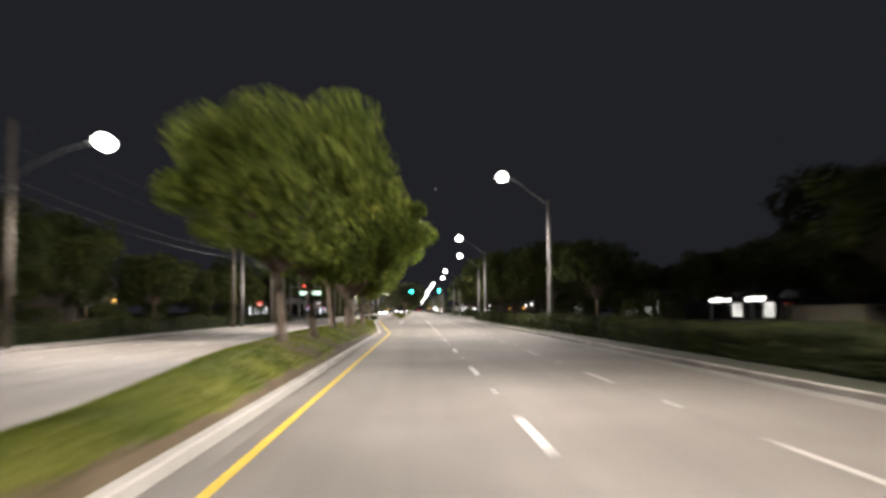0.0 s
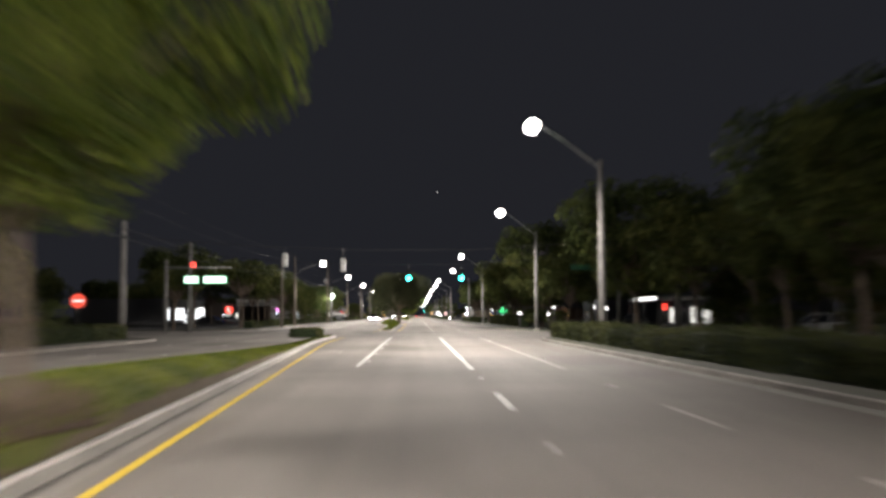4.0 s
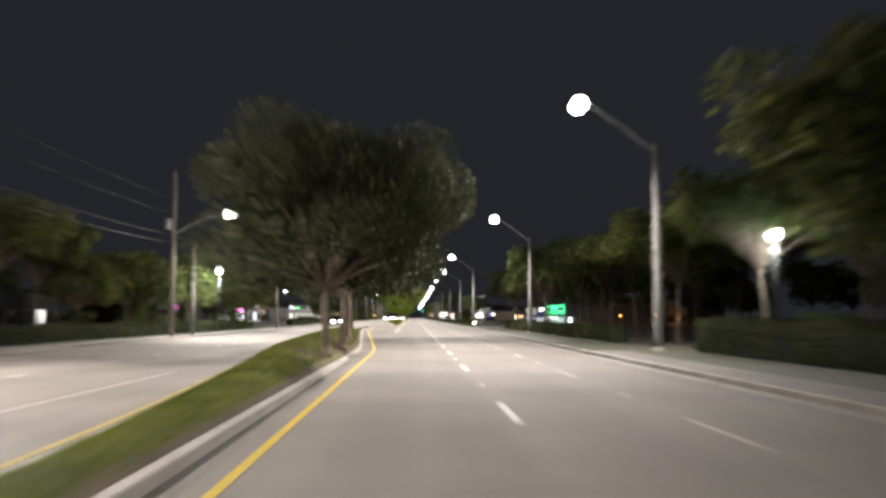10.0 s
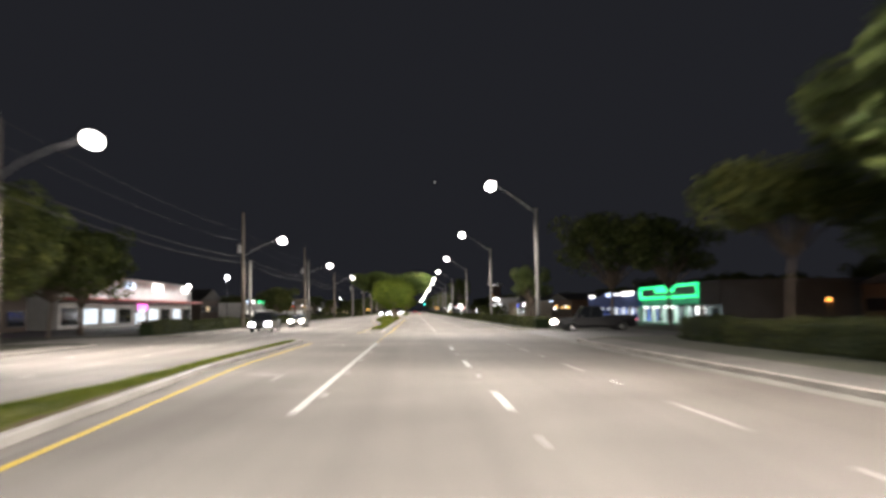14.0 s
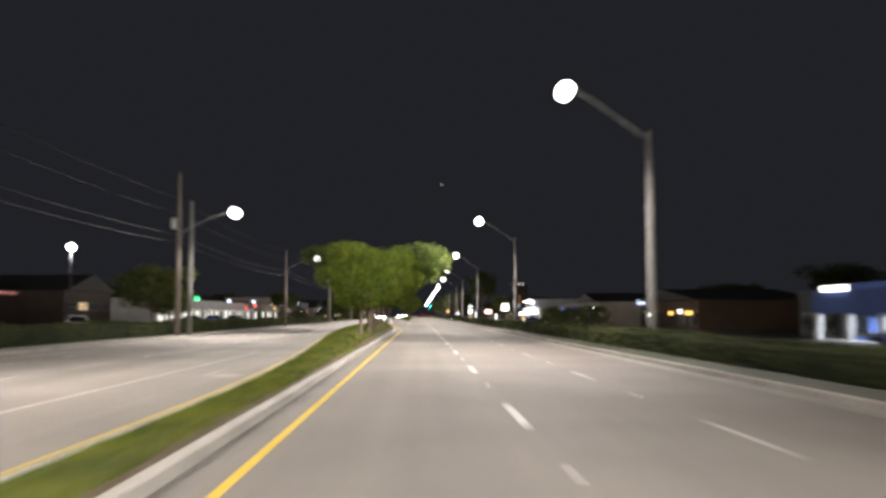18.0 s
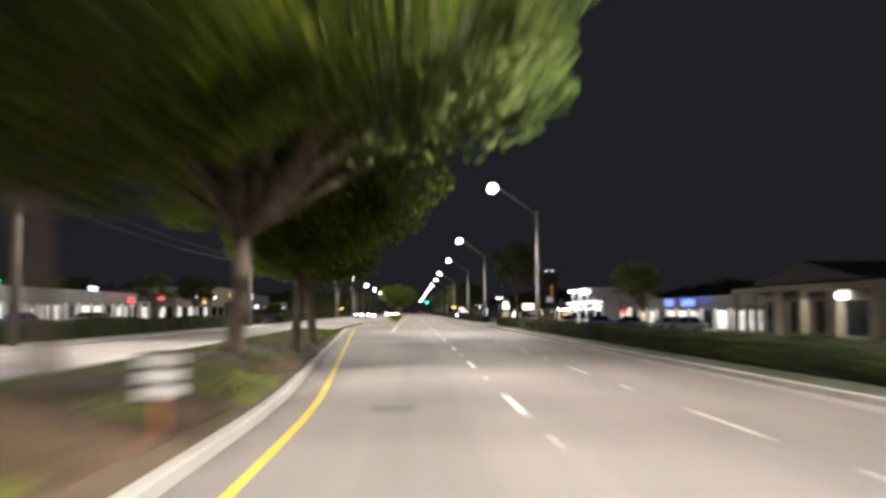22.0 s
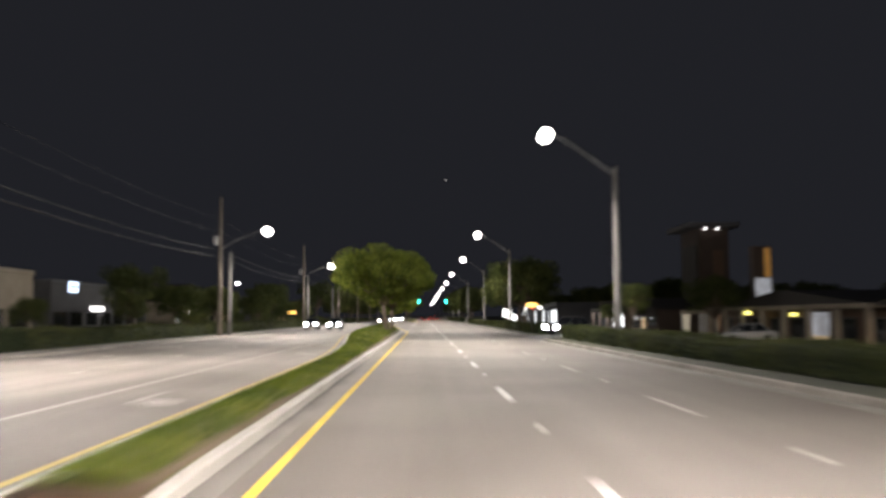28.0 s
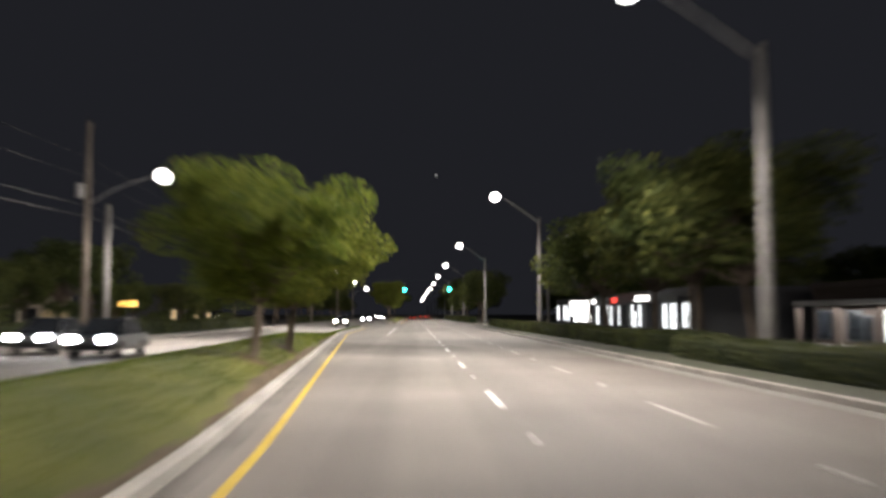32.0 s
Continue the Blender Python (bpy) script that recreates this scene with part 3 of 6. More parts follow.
for y in (313.3, 317.6, 323.4, 327.7, 331.6, 549.4, 552.9):
    child("dash", ydm, yd, (-2.05, y, 0))
# stop line and arrows at the first signals, stop line at the second
for x0, x1, y, ye in ((-5.3, 7.7, 144.6, 141.3), (-17.9, -8.6, 171.5, 171.5), (-5.3, 7.7, 748.5, 746.5)):
    tagged(new("stop_line", mesh_of("stop_line", [(x0, y, 0.009), (x1, ye, 0.009), (x1, ye + 0.45, 0.009), (x0, y + 0.45, 0.009)], [(0, 1, 2, 3)], FADED_PAINT)), "white stop line across the lanes at the signals", "stop line", kind="structure")


# worn arrows
def turn_arrow(x, y, flip=1):
    s = [(-0.06, 0), (0.06, 0), (0.06, 1.6), (-0.5, 2.0), (-0.5, 2.25), (-1.15, 1.8), (-0.5, 1.3), (-0.5, 1.6), (-0.06, 1.35)]
    bm = bmesh.new()
    f = bm.faces.new([bm.verts.new((px * flip, py * 1.3 * flip, 0.009)) for px, py in s])
    bmesh.ops.triangulate(bm, faces=[f])
    me = bpy.data.meshes.new("turn_arrow")
    bm.to_mesh(me)
    bm.free()
    me.materials.append(WORN_PAINT)
    ob = new("turn_arrow", me)
    ob.location = (x, y, 0)
    tagged(ob, "white painted left-turn arrow on the asphalt", "road arrow", kind="structure")


for y in (116, 134.6, 288, 309, 506, 530, 730):
    turn_arrow(-3.6, y)
for y in (178, 200, 346, 372, 570, 592):
    turn_arrow(-6.0, y, -1)


# manhole covers and dark asphalt patches in the lanes
DARK_PATCH = surface("dark_asphalt_patch", (0.10, 0.094, 0.086), (0.145, 0.136, 0.125), 1.5, 0.9, 40)
for x, y in ((1.15, 160.6), (-0.6, 440.0)):
    mh = thing("manhole_cover", "dark iron manhole cover in the asphalt", "manhole", (x, y, 0.0), kind="structure")
    part("rim", tube([(0, 0, 0.001), (0, 0, 0.012)], [0.42, 0.41], 24), DARK_PATCH, mh)
    part("lid", tube([(0, 0, 0.004), (0, 0, 0.018)], [0.33, 0.325], 24), DARK_METAL, mh)
for x, y, w, l in ((5.9, 121, 0.45, 16.0), (5.8, 232, 1.2, 6.0), (6.2, 62, 1.4, 7.0)):
    rng = random.Random(int(y))
    bm = bmesh.new()
    bm.faces.new([bm.verts.new((w / 2 * math.cos(a) * (0.8 + 0.3 * rng.random()), l / 2 * math.sin(a) * (0.8 + 0.3 * rng.random()), 0.005)) for a in (2 * math.pi * k / 18 for k in range(18))])
    me = bpy.data.meshes.new("asphalt_patch")
    bm.to_mesh(me)
    bm.free()
    me.materials.append(DARK_PATCH)
    ob = new("asphalt_patch", me)
    ob.location = (x, y, 0)
    tagged(ob, "dark stained asphalt patch in the lane", "road patch", kind="structure")


# ---------------------------------------------------------------- street lamps
def lamp_light(x, y, z, power, inward):
    """The beams of one luminaire: two thrown along the road and a weak wide one downwards that also reaches the trees."""
    for aim, share, angle in (((x + 1.4 * inward, y + 27, 0), 0.80, 106), ((x + 1.4 * inward, y - 27, 0), 0.80, 106), ((x + 0.6 * inward, y, 0), 0.80, 164)):
        d = bpy.data.lights.new("lamp_light", "SPOT")
        d.energy, d.color, d.spot_size, d.spot_blend, d.shadow_soft_size = power * share, LAMP_COLOUR, radians(angle), 0.9, 0.25
        ob = new("lamp_light", d)
        ob.matrix_world = look((x, y, z), aim)


def lamp_head(parent, x, z, s):
    """A flat cobra-head luminaire on the end of the arm, reaching towards s."""
    bm = box((-0.42, -0.17, 0.02), (0.42, 0.17, 0.16), 0.06)
    for v in bm.verts:
        if v.co.x * s > 0.2:
            v.co.z -= 0.03
    head = part("luminaire", bm, ALUMINIUM, parent, "", (x, 0, z))
    # Oversized ball: the lamp's glare disc is built into the lens shape.
    part("lens", ball((s * 0.04, 0, 0.0), (0.45, 0.44, 0.40)), LED, head, "white lamp lens enlarged by its glare", smooth=True)


def street_lamp(pole_x, head_x, y, lit=True, power=1.0):
    t = thing("street_lamp", "tall concrete street lamp with a slanted arm and white light", "street lamp", (pole_x, y, 0.12), 0, "street lamps along the avenue")
    part("pole", tube([(0, 0, 0), (0, 0, 0.5), (0, 0, 9.95)], [0.21, 0.205, 0.135], 10), POLE_CONCRETE, t, smooth=True)
    part("base_collar", tube([(0, 0, 0), (0, 0, 0.12), (0, 0, 0.16)], [0.30, 0.30, 0.22], 12), CONCRETE, t)
    dx = head_x - pole_x
    pts = [(0, 0, 9.55), (dx * 0.12, 0, 9.85), (dx * 0.35, 0, 10.5), (dx * 0.65, 0, 11.3), (dx * 0.86, 0, 11.78), (dx * 0.95, 0, 11.87)]
    part("arm", tube(pts, [0.055, 0.05, 0.042, 0.036, 0.032, 0.03], 8), GREY_METAL, t, smooth=True)
    lamp_head(t, dx, 11.8, math.copysign(1, dx))
    if lit:
        lamp_light(head_x, y, 11.35, LAMP_POWER * power, -9.0)


RIGHT_LAMPS = [(8.0, 10.3, 6.7), (66.3, 10.3, 6.8), (124.0, 9.9, 6.25), (164.1, 11.9, 8.4), (229.7, 11.5, 7.85), (279.2, 12.1, 8.4), (337.7, 10.2, 6.5), (384.6, 10.5, 6.7),
               (440.3, 10.5, 6.6), (496.2, 10.1, 6.4), (550.3, 10.2, 6.5), (598.8, 10.8, 6.9), (659.3, 10.8, 6.8), (708.0, 11.0, 7.2)]
for y, px_, hx_ in RIGHT_LAMPS:
    street_lamp(px_, hx_, y)
for i in range(11):
    street_lamp(10.8, 7.0, 762 + 54 * i, lit=i < 3)


def utility_pole(y, tall=10.4, lamp=True, second=None, lit=True):
    x = -18.35
    t = thing("utility_pole", "grey weathered utility pole carrying wires and a street lamp", "utility pole", (x, y, 0.12), 0, "utility poles along the avenue")
    part("pole", tube([(0, 0, 0), (0, 0, tall)], [0.22, 0.13], 10), WEATHERED_WOOD, t, smooth=True)
    part("insulator", tube([(0, 0, tall - 0.02), (0, 0, tall + 0.35)], [0.05, 0.03], 8), DARK_METAL, t)
    part("transformer" if second else "bracket", tube([(-0.42, 0, 8.1), (-0.42, 0, 8.9)], [0.24, 0.24], 12) if second else box((-0.25, -0.08, 7.2), (0.2, 0.08, 7.35), 0.01), GREY_METAL, t)
    if lamp:
        dx = 4.15
        pts = [(0.1, 0, 7.7), (dx * 0.25, 0, 8.35), (dx * 0.6, 0, 9.0), (dx * 0.95, 0, 9.4)]
        part("arm", tube(pts, [0.04, 0.036, 0.032, 0.028], 8), GREY_METAL, t, smooth=True)
        lamp_head(t, dx, 9.32, 1)
        if lit:
            lamp_light(x + dx, y, 8.9, LAMP_POWER * 0.75, 4.0)
    if second:
        s = thing("service_pole", "short pale concrete service pole beside the tall one", "utility pole", (x + 0.3, y + second[0], 0.12), 0)
        part("pole", tube([(0, 0, 0), (0, 0, second[1])], [0.20, 0.16], 10), POLE_CONCRETE, s, smooth=True)
        part("cap", tube([(0, 0, second[1]), (0, 0, second[1] + 0.06)], [0.17, 0.10], 10), DARK_METAL, s)



LEFT_LAMPS = [(39.3, None), (87.0, (3, 8.0)), (207.3, None), (254.7, (5, 7.5)), (304.6, None), (359.5, (2.2, 7.3)), (411.6, (2.4, 10.5)), (464.5, None), (521.0, (-1.2, 8.0)), (576.0, (-1.5, 7.0)),
              (628.0, (2.6, 7.6)), (682.0, (2.5, 8.0)), (736.0, None), (790.0, None), (844.0, None), (898.0, None)]
for y, sec in LEFT_LAMPS:
    utility_pole(y, 12.4 if sec else 10.4, second=sec, lit=y < 760)
for y in (110.0, 195.0):
    utility_pole(y, 9.4, lamp=False)

# wires between the utility poles
pole_ys = [-20.0, 39.3, 87.0, 110.0, 195.0, 207.3, 254.7, 304.6, 359.5, 411.6, 464.5, 521.0, 576.0, 628.0, 682.0, 736.0, 790.0, 844.0]
for dx, z, r in ((0.0, 10.4, 0.012), (0.2, 9.2, 0.012), (0.18, 7.6, 0.025), (0.18, 7.0, 0.03)):
    w = thing("overhead_wire", "thin black overhead wire sagging between the poles", "cable", group="overhead wires")
    for a, b in zip(pole_ys, pole_ys[1:]):
        pts = [(-18.35 + dx, a + (b - a) * s, z + 0.12 - 2.2 * (b - a) / 55 * s * (1 - s)) for s in (0, 0.12, 0.25, 0.4, 0.5, 0.6, 0.75, 0.88, 1)]
        part("span", tube(pts, [r] * 9, 5, None, False), RUBBER, w)


# ---------------------------------------------------------------- traffic signals
def traffic_signal(x, y, z, parent_wire=True, group="signals over the junction"):
    """Three-lens head, green lit, hung from the span wire at z + 1.3."""
    t = thing("traffic_signal", "black three-lens traffic signal showing green", "traffic signal", (x, y, z), 0, group)
    part("housing", box((-0.2, -0.02, -0.22), (0.2, 0.24, 0.92), 0.03), BLACK_PLASTIC, t)
    part("hanger", tube([(0, 0.1, 0.9), (0, 0.1, 1.32)], [0.025, 0.025], 8), DARK_METAL, t)
    for i, (nm, mt) in enumerate((("green_lens", SIGNAL_GREEN), ("amber_lens", BLACK_PLASTIC), ("red_lens", BLACK_PLASTIC))):
        # The lit green ball is larger than a lens, to include its bloom.
        part(nm, ball((0, -0.06 if i == 0 else -0.03, 0.35 * i), (0.2, 0.1, 0.2) if i == 0 else (0.15, 0.05, 0.15)), mt, t, smooth=True)
        bm = tube([(0, -0.02, 0.35 * i), (0, -0.24, 0.35 * i - 0.02)], [0.17, 0.165], 14, None, False)
        bmesh.ops.delete(bm, geom=[v for v in bm.verts if v.co.z < 0.35 * i - 0.11], context="VERTS")
        part("visor", bm, BLACK_PLASTIC, t)
    d = bpy.data.lights.new("signal_light", "POINT")
    d.energy, d.color, d.shadow_soft_size = 90, (0.03, 1.0, 0.8), 0.1
    new("signal_light", d).location = (x, y - 0.32, z)


for sx in (-0.9, 4.2):
    traffic_signal(sx, 160.7, 5.2)
for sx in (-1.2, 5.2):
    traffic_signal(sx, 757.0, 5.2)
for y in (160.8, 757.1, 141.9):
    w = thing("span_wire", "black span wire carrying the signals between corner poles", "cable")
    part("wire", tube([(-21.8, y, 7.6), (-12, y, 6.8), (-4, y, 6.52), (4, y, 6.52), (9, y, 6.8), (19.5, y, 7.6)], [0.02] * 6, 6), RUBBER, w)
    if y == 160.8:
        sg = part("street_name_sign", box((14.8, y - 0.03, 5.95), (17.2, y + 0.03, 6.5), 0.02), GREEN_SHEET, w, "dim green street-name sign")
        for hx in (15.2, 16.8):
            part("hanger", tube([(hx, y, 6.48), (hx, y, 7.27 + 0.076 * (hx - 15.2))], [0.02, 0.02], 6), DARK_METAL, sg)
    for x in (-21.8, 19.5):
        p = thing("signal_pole", "thick pale concrete signal pole at the corner", "signal pole", (x, y, 0.12))
        part("pole", tube([(0, 0, 0), (0, 0, 8.6)], [0.26, 0.18], 12), POLE_CONCRETE, p, smooth=True)
        part("clamp", tube([(0, 0, 7.3), (0, 0, 7.5)], [0.24, 0.24], 12), DARK_METAL, p)
# signals for the oncoming side, seen from behind
for sx, sz in ((-9.9, 5.45), (-5.6, 5.05)):
    t = thing("traffic_signal", "back of a pale signal head for oncoming traffic", "traffic signal", (sx, 141.9, sz), 180, "signals over the junction")
    part("housing", box((-0.19, -0.12, -0.16), (0.19, 0.12, 0.84), 0.05), GREY_METAL, t)
    part("hanger", tube([(0, 0.0, 0.82), (0, 0.0, 6.6 + 0.03 * abs(sx + 4) - sz)], [0.025, 0.025], 8), DARK_METAL, t)
    for i in range(3):
        part("visor", tube([(0, -0.1, 0.35 * i), (0, -0.32, 0.35 * i - 0.02)], [0.17, 0.165], 14, None, False), BLACK_PLASTIC, t)
# mast arm with lit street-name signs at the first corner
p = thing("mast_arm", "corner pole whose arm carries lit street-name signs", "signal pole", (-22.6, 155.7, 0.12))
part("pole", tube([(0, 0, 0), (0, 0, 6.6)], [0.2, 0.16], 12), POLE_CONCRETE, p, smooth=True)
part("arm", tube([(0, 0, 5.9), (5.9, 0, 5.9)], [0.09, 0.06], 10), ALUMINIUM, p, smooth=True)
for xa, xb in ((1.6, 2.9), (3.3, 5.4)):
    bx = part("sign_box", box((xa, -0.08, 4.45), (xb, 0.08, 5.15), 0.03), GREEN_EDGE, p, "green edged internally lit sign box")
    part("face", box((xa + 0.07, -0.10, 4.52), (xb - 0.07, -0.083, 5.08)), STREET_SIGN_GLOW, bx, "glowing white sign face")
    part("lettering", box((xa + 0.3, -0.108, 4.72), (xb - 0.3, -0.102, 4.88)), GREEN_EDGE, bx, "plain green bar of lettering")
    part("bracket", box(((xa + xb) / 2 - 0.03, -0.03, 5.1), ((xa + xb) / 2 + 0.03, 0.03, 5.85)), DARK_METAL, p)
part("crossing_signal", box((2.2, -0.12, 5.95), (2.6, 0.1, 6.35), 0.02), RED_SIGN, p, "red lit crossing signal")

# ---------------------------------------------------------------- trees and hedges
def leaf_cloud(rng, centres, sizes, count, leaf):
    """Small bent leaves spread over the outsides of several clumps."""
    k = rng.integers(0, len(centres), count)
    d = rng.normal(size=(count, 3))
    d /= np.linalg.norm(d, axis=1)[:, None]
    r = rng.uniform(0.20, 1.12, count) ** 0.5
    c = np.array(centres)[k] + d * np.array(sizes)[k] * r[:, None]
    u = rng.normal(size=(count, 3))
    u /= np.linalg.norm(u, axis=1)[:, None]
    w = np.cross(u, rng.normal(size=(count, 3)))
    w /= np.linalg.norm(w, axis=1)[:, None]
    s = rng.uniform(0.6, 1.3, count)[:, None] * leaf
    v = np.stack([c - u * s * 0.5, c + w * s * 0.28, c + u * s * 0.5, c - w * s * 0.28], 1)
    v[:, 2, 2] -= (s * 0.18)[:, 0]
    return v.reshape(-1, 3).tolist(), [(4 * i, 4 * i + 1, 4 * i + 2, 4 * i + 3) for i in range(count)]


def tree_meshes(seed, height, radius, fork, leaves, leaf, mat, low=0.30, girth=1.0, taper=0.0):
    """Trunk with limbs, and a crown of many leaves in clumps; base at the origin."""
    rng = np.random.default_rng(seed)
    bm = bmesh.new()
    lean = rng.uniform(-0.35, 0.35, 2)
    top = Vector((lean[0], lean[1], fork))
    r0 = 0.018 * height * girth
    tube([(0, 0, -0.05), (0, 0, 0.25), (lean[0] * 0.5, lean[1] * 0.5, fork * 0.55), top], [r0 * 1.5, r0, r0 * 0.85, r0 * 0.8], 10, bm)
    centres, sizes = [], []
    n = int(rng.integers(19, 23))
    for i in range(n):
        a = 2 * math.pi * i / n + rng.uniform(-0.3, 0.3)
        out = radius * rng.uniform(0.34, 0.86)
        z = fork + (height - fork) * (low + (0.78 - low) * ((i * 0.618) % 1.0))
        out *= 1.0 - taper * max(0.0, 1.0 - 2.2 * ((i * 0.618) % 1.0))
        end = Vector((math.cos(a) * out, math.sin(a) * out, z))
        mid = top.lerp(end, 0.5) + Vector((0, 0, rng.uniform(0.1, 0.6)))
        tube([top, mid, end], [r0 * 0.5, r0 * 0.3, r0 * 0.1], 6, bm, False)
        centres.append(tuple(end + Vector((0, 0, 0.2))))
        s = radius * rng.uniform(0.20, 0.36)
        sizes.append((s, s, s * rng.uniform(0.55, 0.85)))
    for i in range(8):
        centres.append((rng.uniform(-0.45, 0.45) * radius, rng.uniform(-0.45, 0.45) * radius, height - radius * rng.uniform(0.20, 0.55)))
        s = radius * rng.uniform(0.24, 0.40)
        sizes.append((s, s, s * 0.62))
        tube([top, Vector(centres[-1])], [r0 * 0.55, r0 * 0.1], 6, bm, False)
    trunk = bpy.data.meshes.new("trunk")
    bm.to_mesh(trunk)
    bm.free()
    trunk.materials.append(BARK)
    trunk.shade_smooth()
    crown = mesh_of("crown", *leaf_cloud(rng, centres, sizes, leaves, leaf), mat)
    return trunk, crown


OAKS = [tree_meshes(i, 12.5, 7.4, 3.4, 30000, 0.31, OAK_LEAF, 0.14, 1.25, 0.55) for i in (11, 12, 13)]
FRESH_OAKS = [tree_meshes(i, 12.5, 7.4, 3.4, 30000, 0.31, FRESH_LEAF, 0.14, 1.25, 0.55) for i in (12, 13)]
YELLOW_OAKS = [tree_meshes(i, 12.5, 7.4, 3.4, 30000, 0.31, YELLOW_LEAF, 0.14, 1.25, 0.55) for i in (11, 12, 13)]
SHADED_OAKS = [tree_meshes(i, 12.5, 7.4, 3.4, 26000, 0.31, SHADED_LEAF, 0.10) for i in (15, 16)]
FORKED_OAK = tree_meshes(14, 12.5, 7.4, 2.3, 30000, 0.31, OAK_LEAF, 0.30, 1.9, 0.3)
UMBRELLA_OAK = tree_meshes(18, 12.5, 7.4, 3.6, 34000, 0.31, DUSTY_LEAF, 0.36, 0.75, 0.45)
SIDE_TREES = [tree_meshes(i, 10.5, 5.2, 3.2, 5500, 0.40, DARK_LEAF) for i in (21, 22, 23)]
BELT_TREES = [tree_meshes(i, 9.5, 5.0, 2.9, 7500, 0.36, BELT_LEAF, 0.16, 0.8, 0.1) for i in (41, 42, 43)]
HIGH_TREES = [tree_meshes(i, 9.5, 5.0, 4.2, 7500, 0.36, BELT_LEAF, 0.40, 0.8, 0.1) for i in (44, 45, 46)]
BUSHES = [tree_meshes(i, 2.6, 1.7, 0.5, 1500, 0.20, BELT_LEAF, 0.02, 0.8, 0.0) for i in (51, 52)]
SMALL_TREES = [tree_meshes(i, 5.6, 1.9, 2.0, 2600, 0.24, BELT_LEAF) for i in (31, 32)]


def tree(meshes, x, y, s=1.0, turn=0.0, label="broad green oak with a spreading crown on the median", z=0.13, wide=1.0):
    t = thing("tree", label, "tree", (x, y, z + drop(x, y)), turn, "trees along the avenue")
    t.scale = (s * wide, s * wide, s)
    child("trunk", meshes[0], t)
    child("crown", meshes[1], t)


# place across and along the road, size, how broad for its height
MEDIAN_OAKS = [(-3.9, 25.2, 0.60, 0.92), (-3.8, 32, 0.61, 0.94), (-4.4, 45.5, 0.65, 0.95), (-4.1, 50.8, 0.64, 1.00), (-4.4, 57.5, 0.70, 1.10), (-4.0, 63, 0.61, 0.86), (-4.3, 70, 0.60, 0.86), (-4.8, 78.5, 0.61, 0.86), (-4.8, 88, 0.60, 0.72),
               (-3, 217.5, 0.66, 0.92), (-3, 223.6, 0.68, 0.92), (-3.6, 235.5, 0.74, 0.82), (-4.9, 247.5, 0.62, 0.86), (-4.75, 253.5, 0.74, 0.90),
               (-3.3, 393, 0.41, 0.90), (-3.3, 400.4, 0.43, 0.92), (-3.5, 409, 0.46, 1.00), (-3.8, 417.4, 0.52, 0.98), (-4.3, 427.3, 0.56, 0.95), (-4.3, 434.5, 0.58, 0.95), (-4.4, 445, 0.75, 1.74), (-3.9, 451.4, 0.62, 0.90),
               (-4.2, 459, 0.66, 1.02), (-3.4, 625, 0.60, 1.16), (-3.3, 633, 0.58, 1.10), (-4.0, 654.8, 0.40, 1.05), (-4.2, 662.3, 0.40, 1.10), (-6, 850, 0.80, 0.80), (-6, 866, 0.80, 0.80), (-6, 930, 0.90, 0.80)]
for i, (x, y, s, broad) in enumerate(MEDIAN_OAKS):
    z = turf_z(x, y) - 0.02
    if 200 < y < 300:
        tree(SHADED_OAKS[i % 2], x, y, s, 67 * i % 360, "broad grey-green oak with a spreading crown on the median, shade in its leaf colour", z, broad)
    else:
        tree(FORKED_OAK if y == 57.5 else UMBRELLA_OAK if y == 445 else FRESH_OAKS[i % 2] if 390 < y < 460 else (YELLOW_OAKS if y < 100 else OAKS)[i % 3], x, y, s, 67 * i % 360, z=z, wide=broad)
    # the bare mulched ring round the trunk
    rng = random.Random(i)
    lo, hi = far_edge(y) + 0.95, near_edge(y) - 0.95
    mv, mf = [(x, y, turf_z(x, y) + 0.03)], []
    for q in (0.4, 0.75, 1.0):
        for k in range(20):
            a = 2 * math.pi * k / 20
            r = q * (1.5 + 0.35 * math.sin(3 * a + i) + rng.uniform(-0.12, 0.12)) * (1.9 if 210 < y < 260 or 430 < y < 460 else 0.25 if 390 < y < 415 else 0.35 if y > 600 else 1.0)
            px_, py_ = min(hi, max(lo, x + r * math.cos(a))), y + 1.5 * r * math.sin(a)
            mv.append((px_, py_, turf_z(px_, py_) + (0.03 if q < 1 else 0.004)))
    for k in range(20):
        m_ = (k + 1) % 20
        mf += [(0, 1 + k, 1 + m_), (1 + k, 21 + k, 21 + m_, 1 + m_), (21 + k, 41 + k, 41 + m_, 21 + m_)]
    tagged(new("mulch_bed", mesh_of("mulch_bed", mv, mf, MULCH)), "brown mulch round the trunk of a median oak", "mulch", kind="structure")
SIDE = "dark leafy tree beside the parking lots"
RIGHT_TREES = [(19, 33, 0.72), (32, 62, 1.15), (17, 110, 1.0), (20, 128, 0.9), (15.5, 150.5 - 12, 1.1), (15.7, 186, 1.30), (18, 203, 0.78), (17.5, 216, 0.8), (19, 246, 0.75), (20, 262, 0.75),
               (14.6, 285, 0.98), (18, 277, 0.8), (22, 288, 0.8), (21, 300, 0.7),  (17.8, 344, 1.0), (21, 337, 0.9), (28, 634, 0.60), (27, 664.5, 0.45), (13.6, 674, 0.95), (15, 700, 0.9), 
               (14, 800, 1.0), (15, 830, 1.0), (14, 870, 1.1), (16, 910, 1.1)]
for i, (x, y, s) in enumerate(RIGHT_TREES):
    tree(SIDE_TREES[i % 3], x, y, s, 53 * i % 360, SIDE)
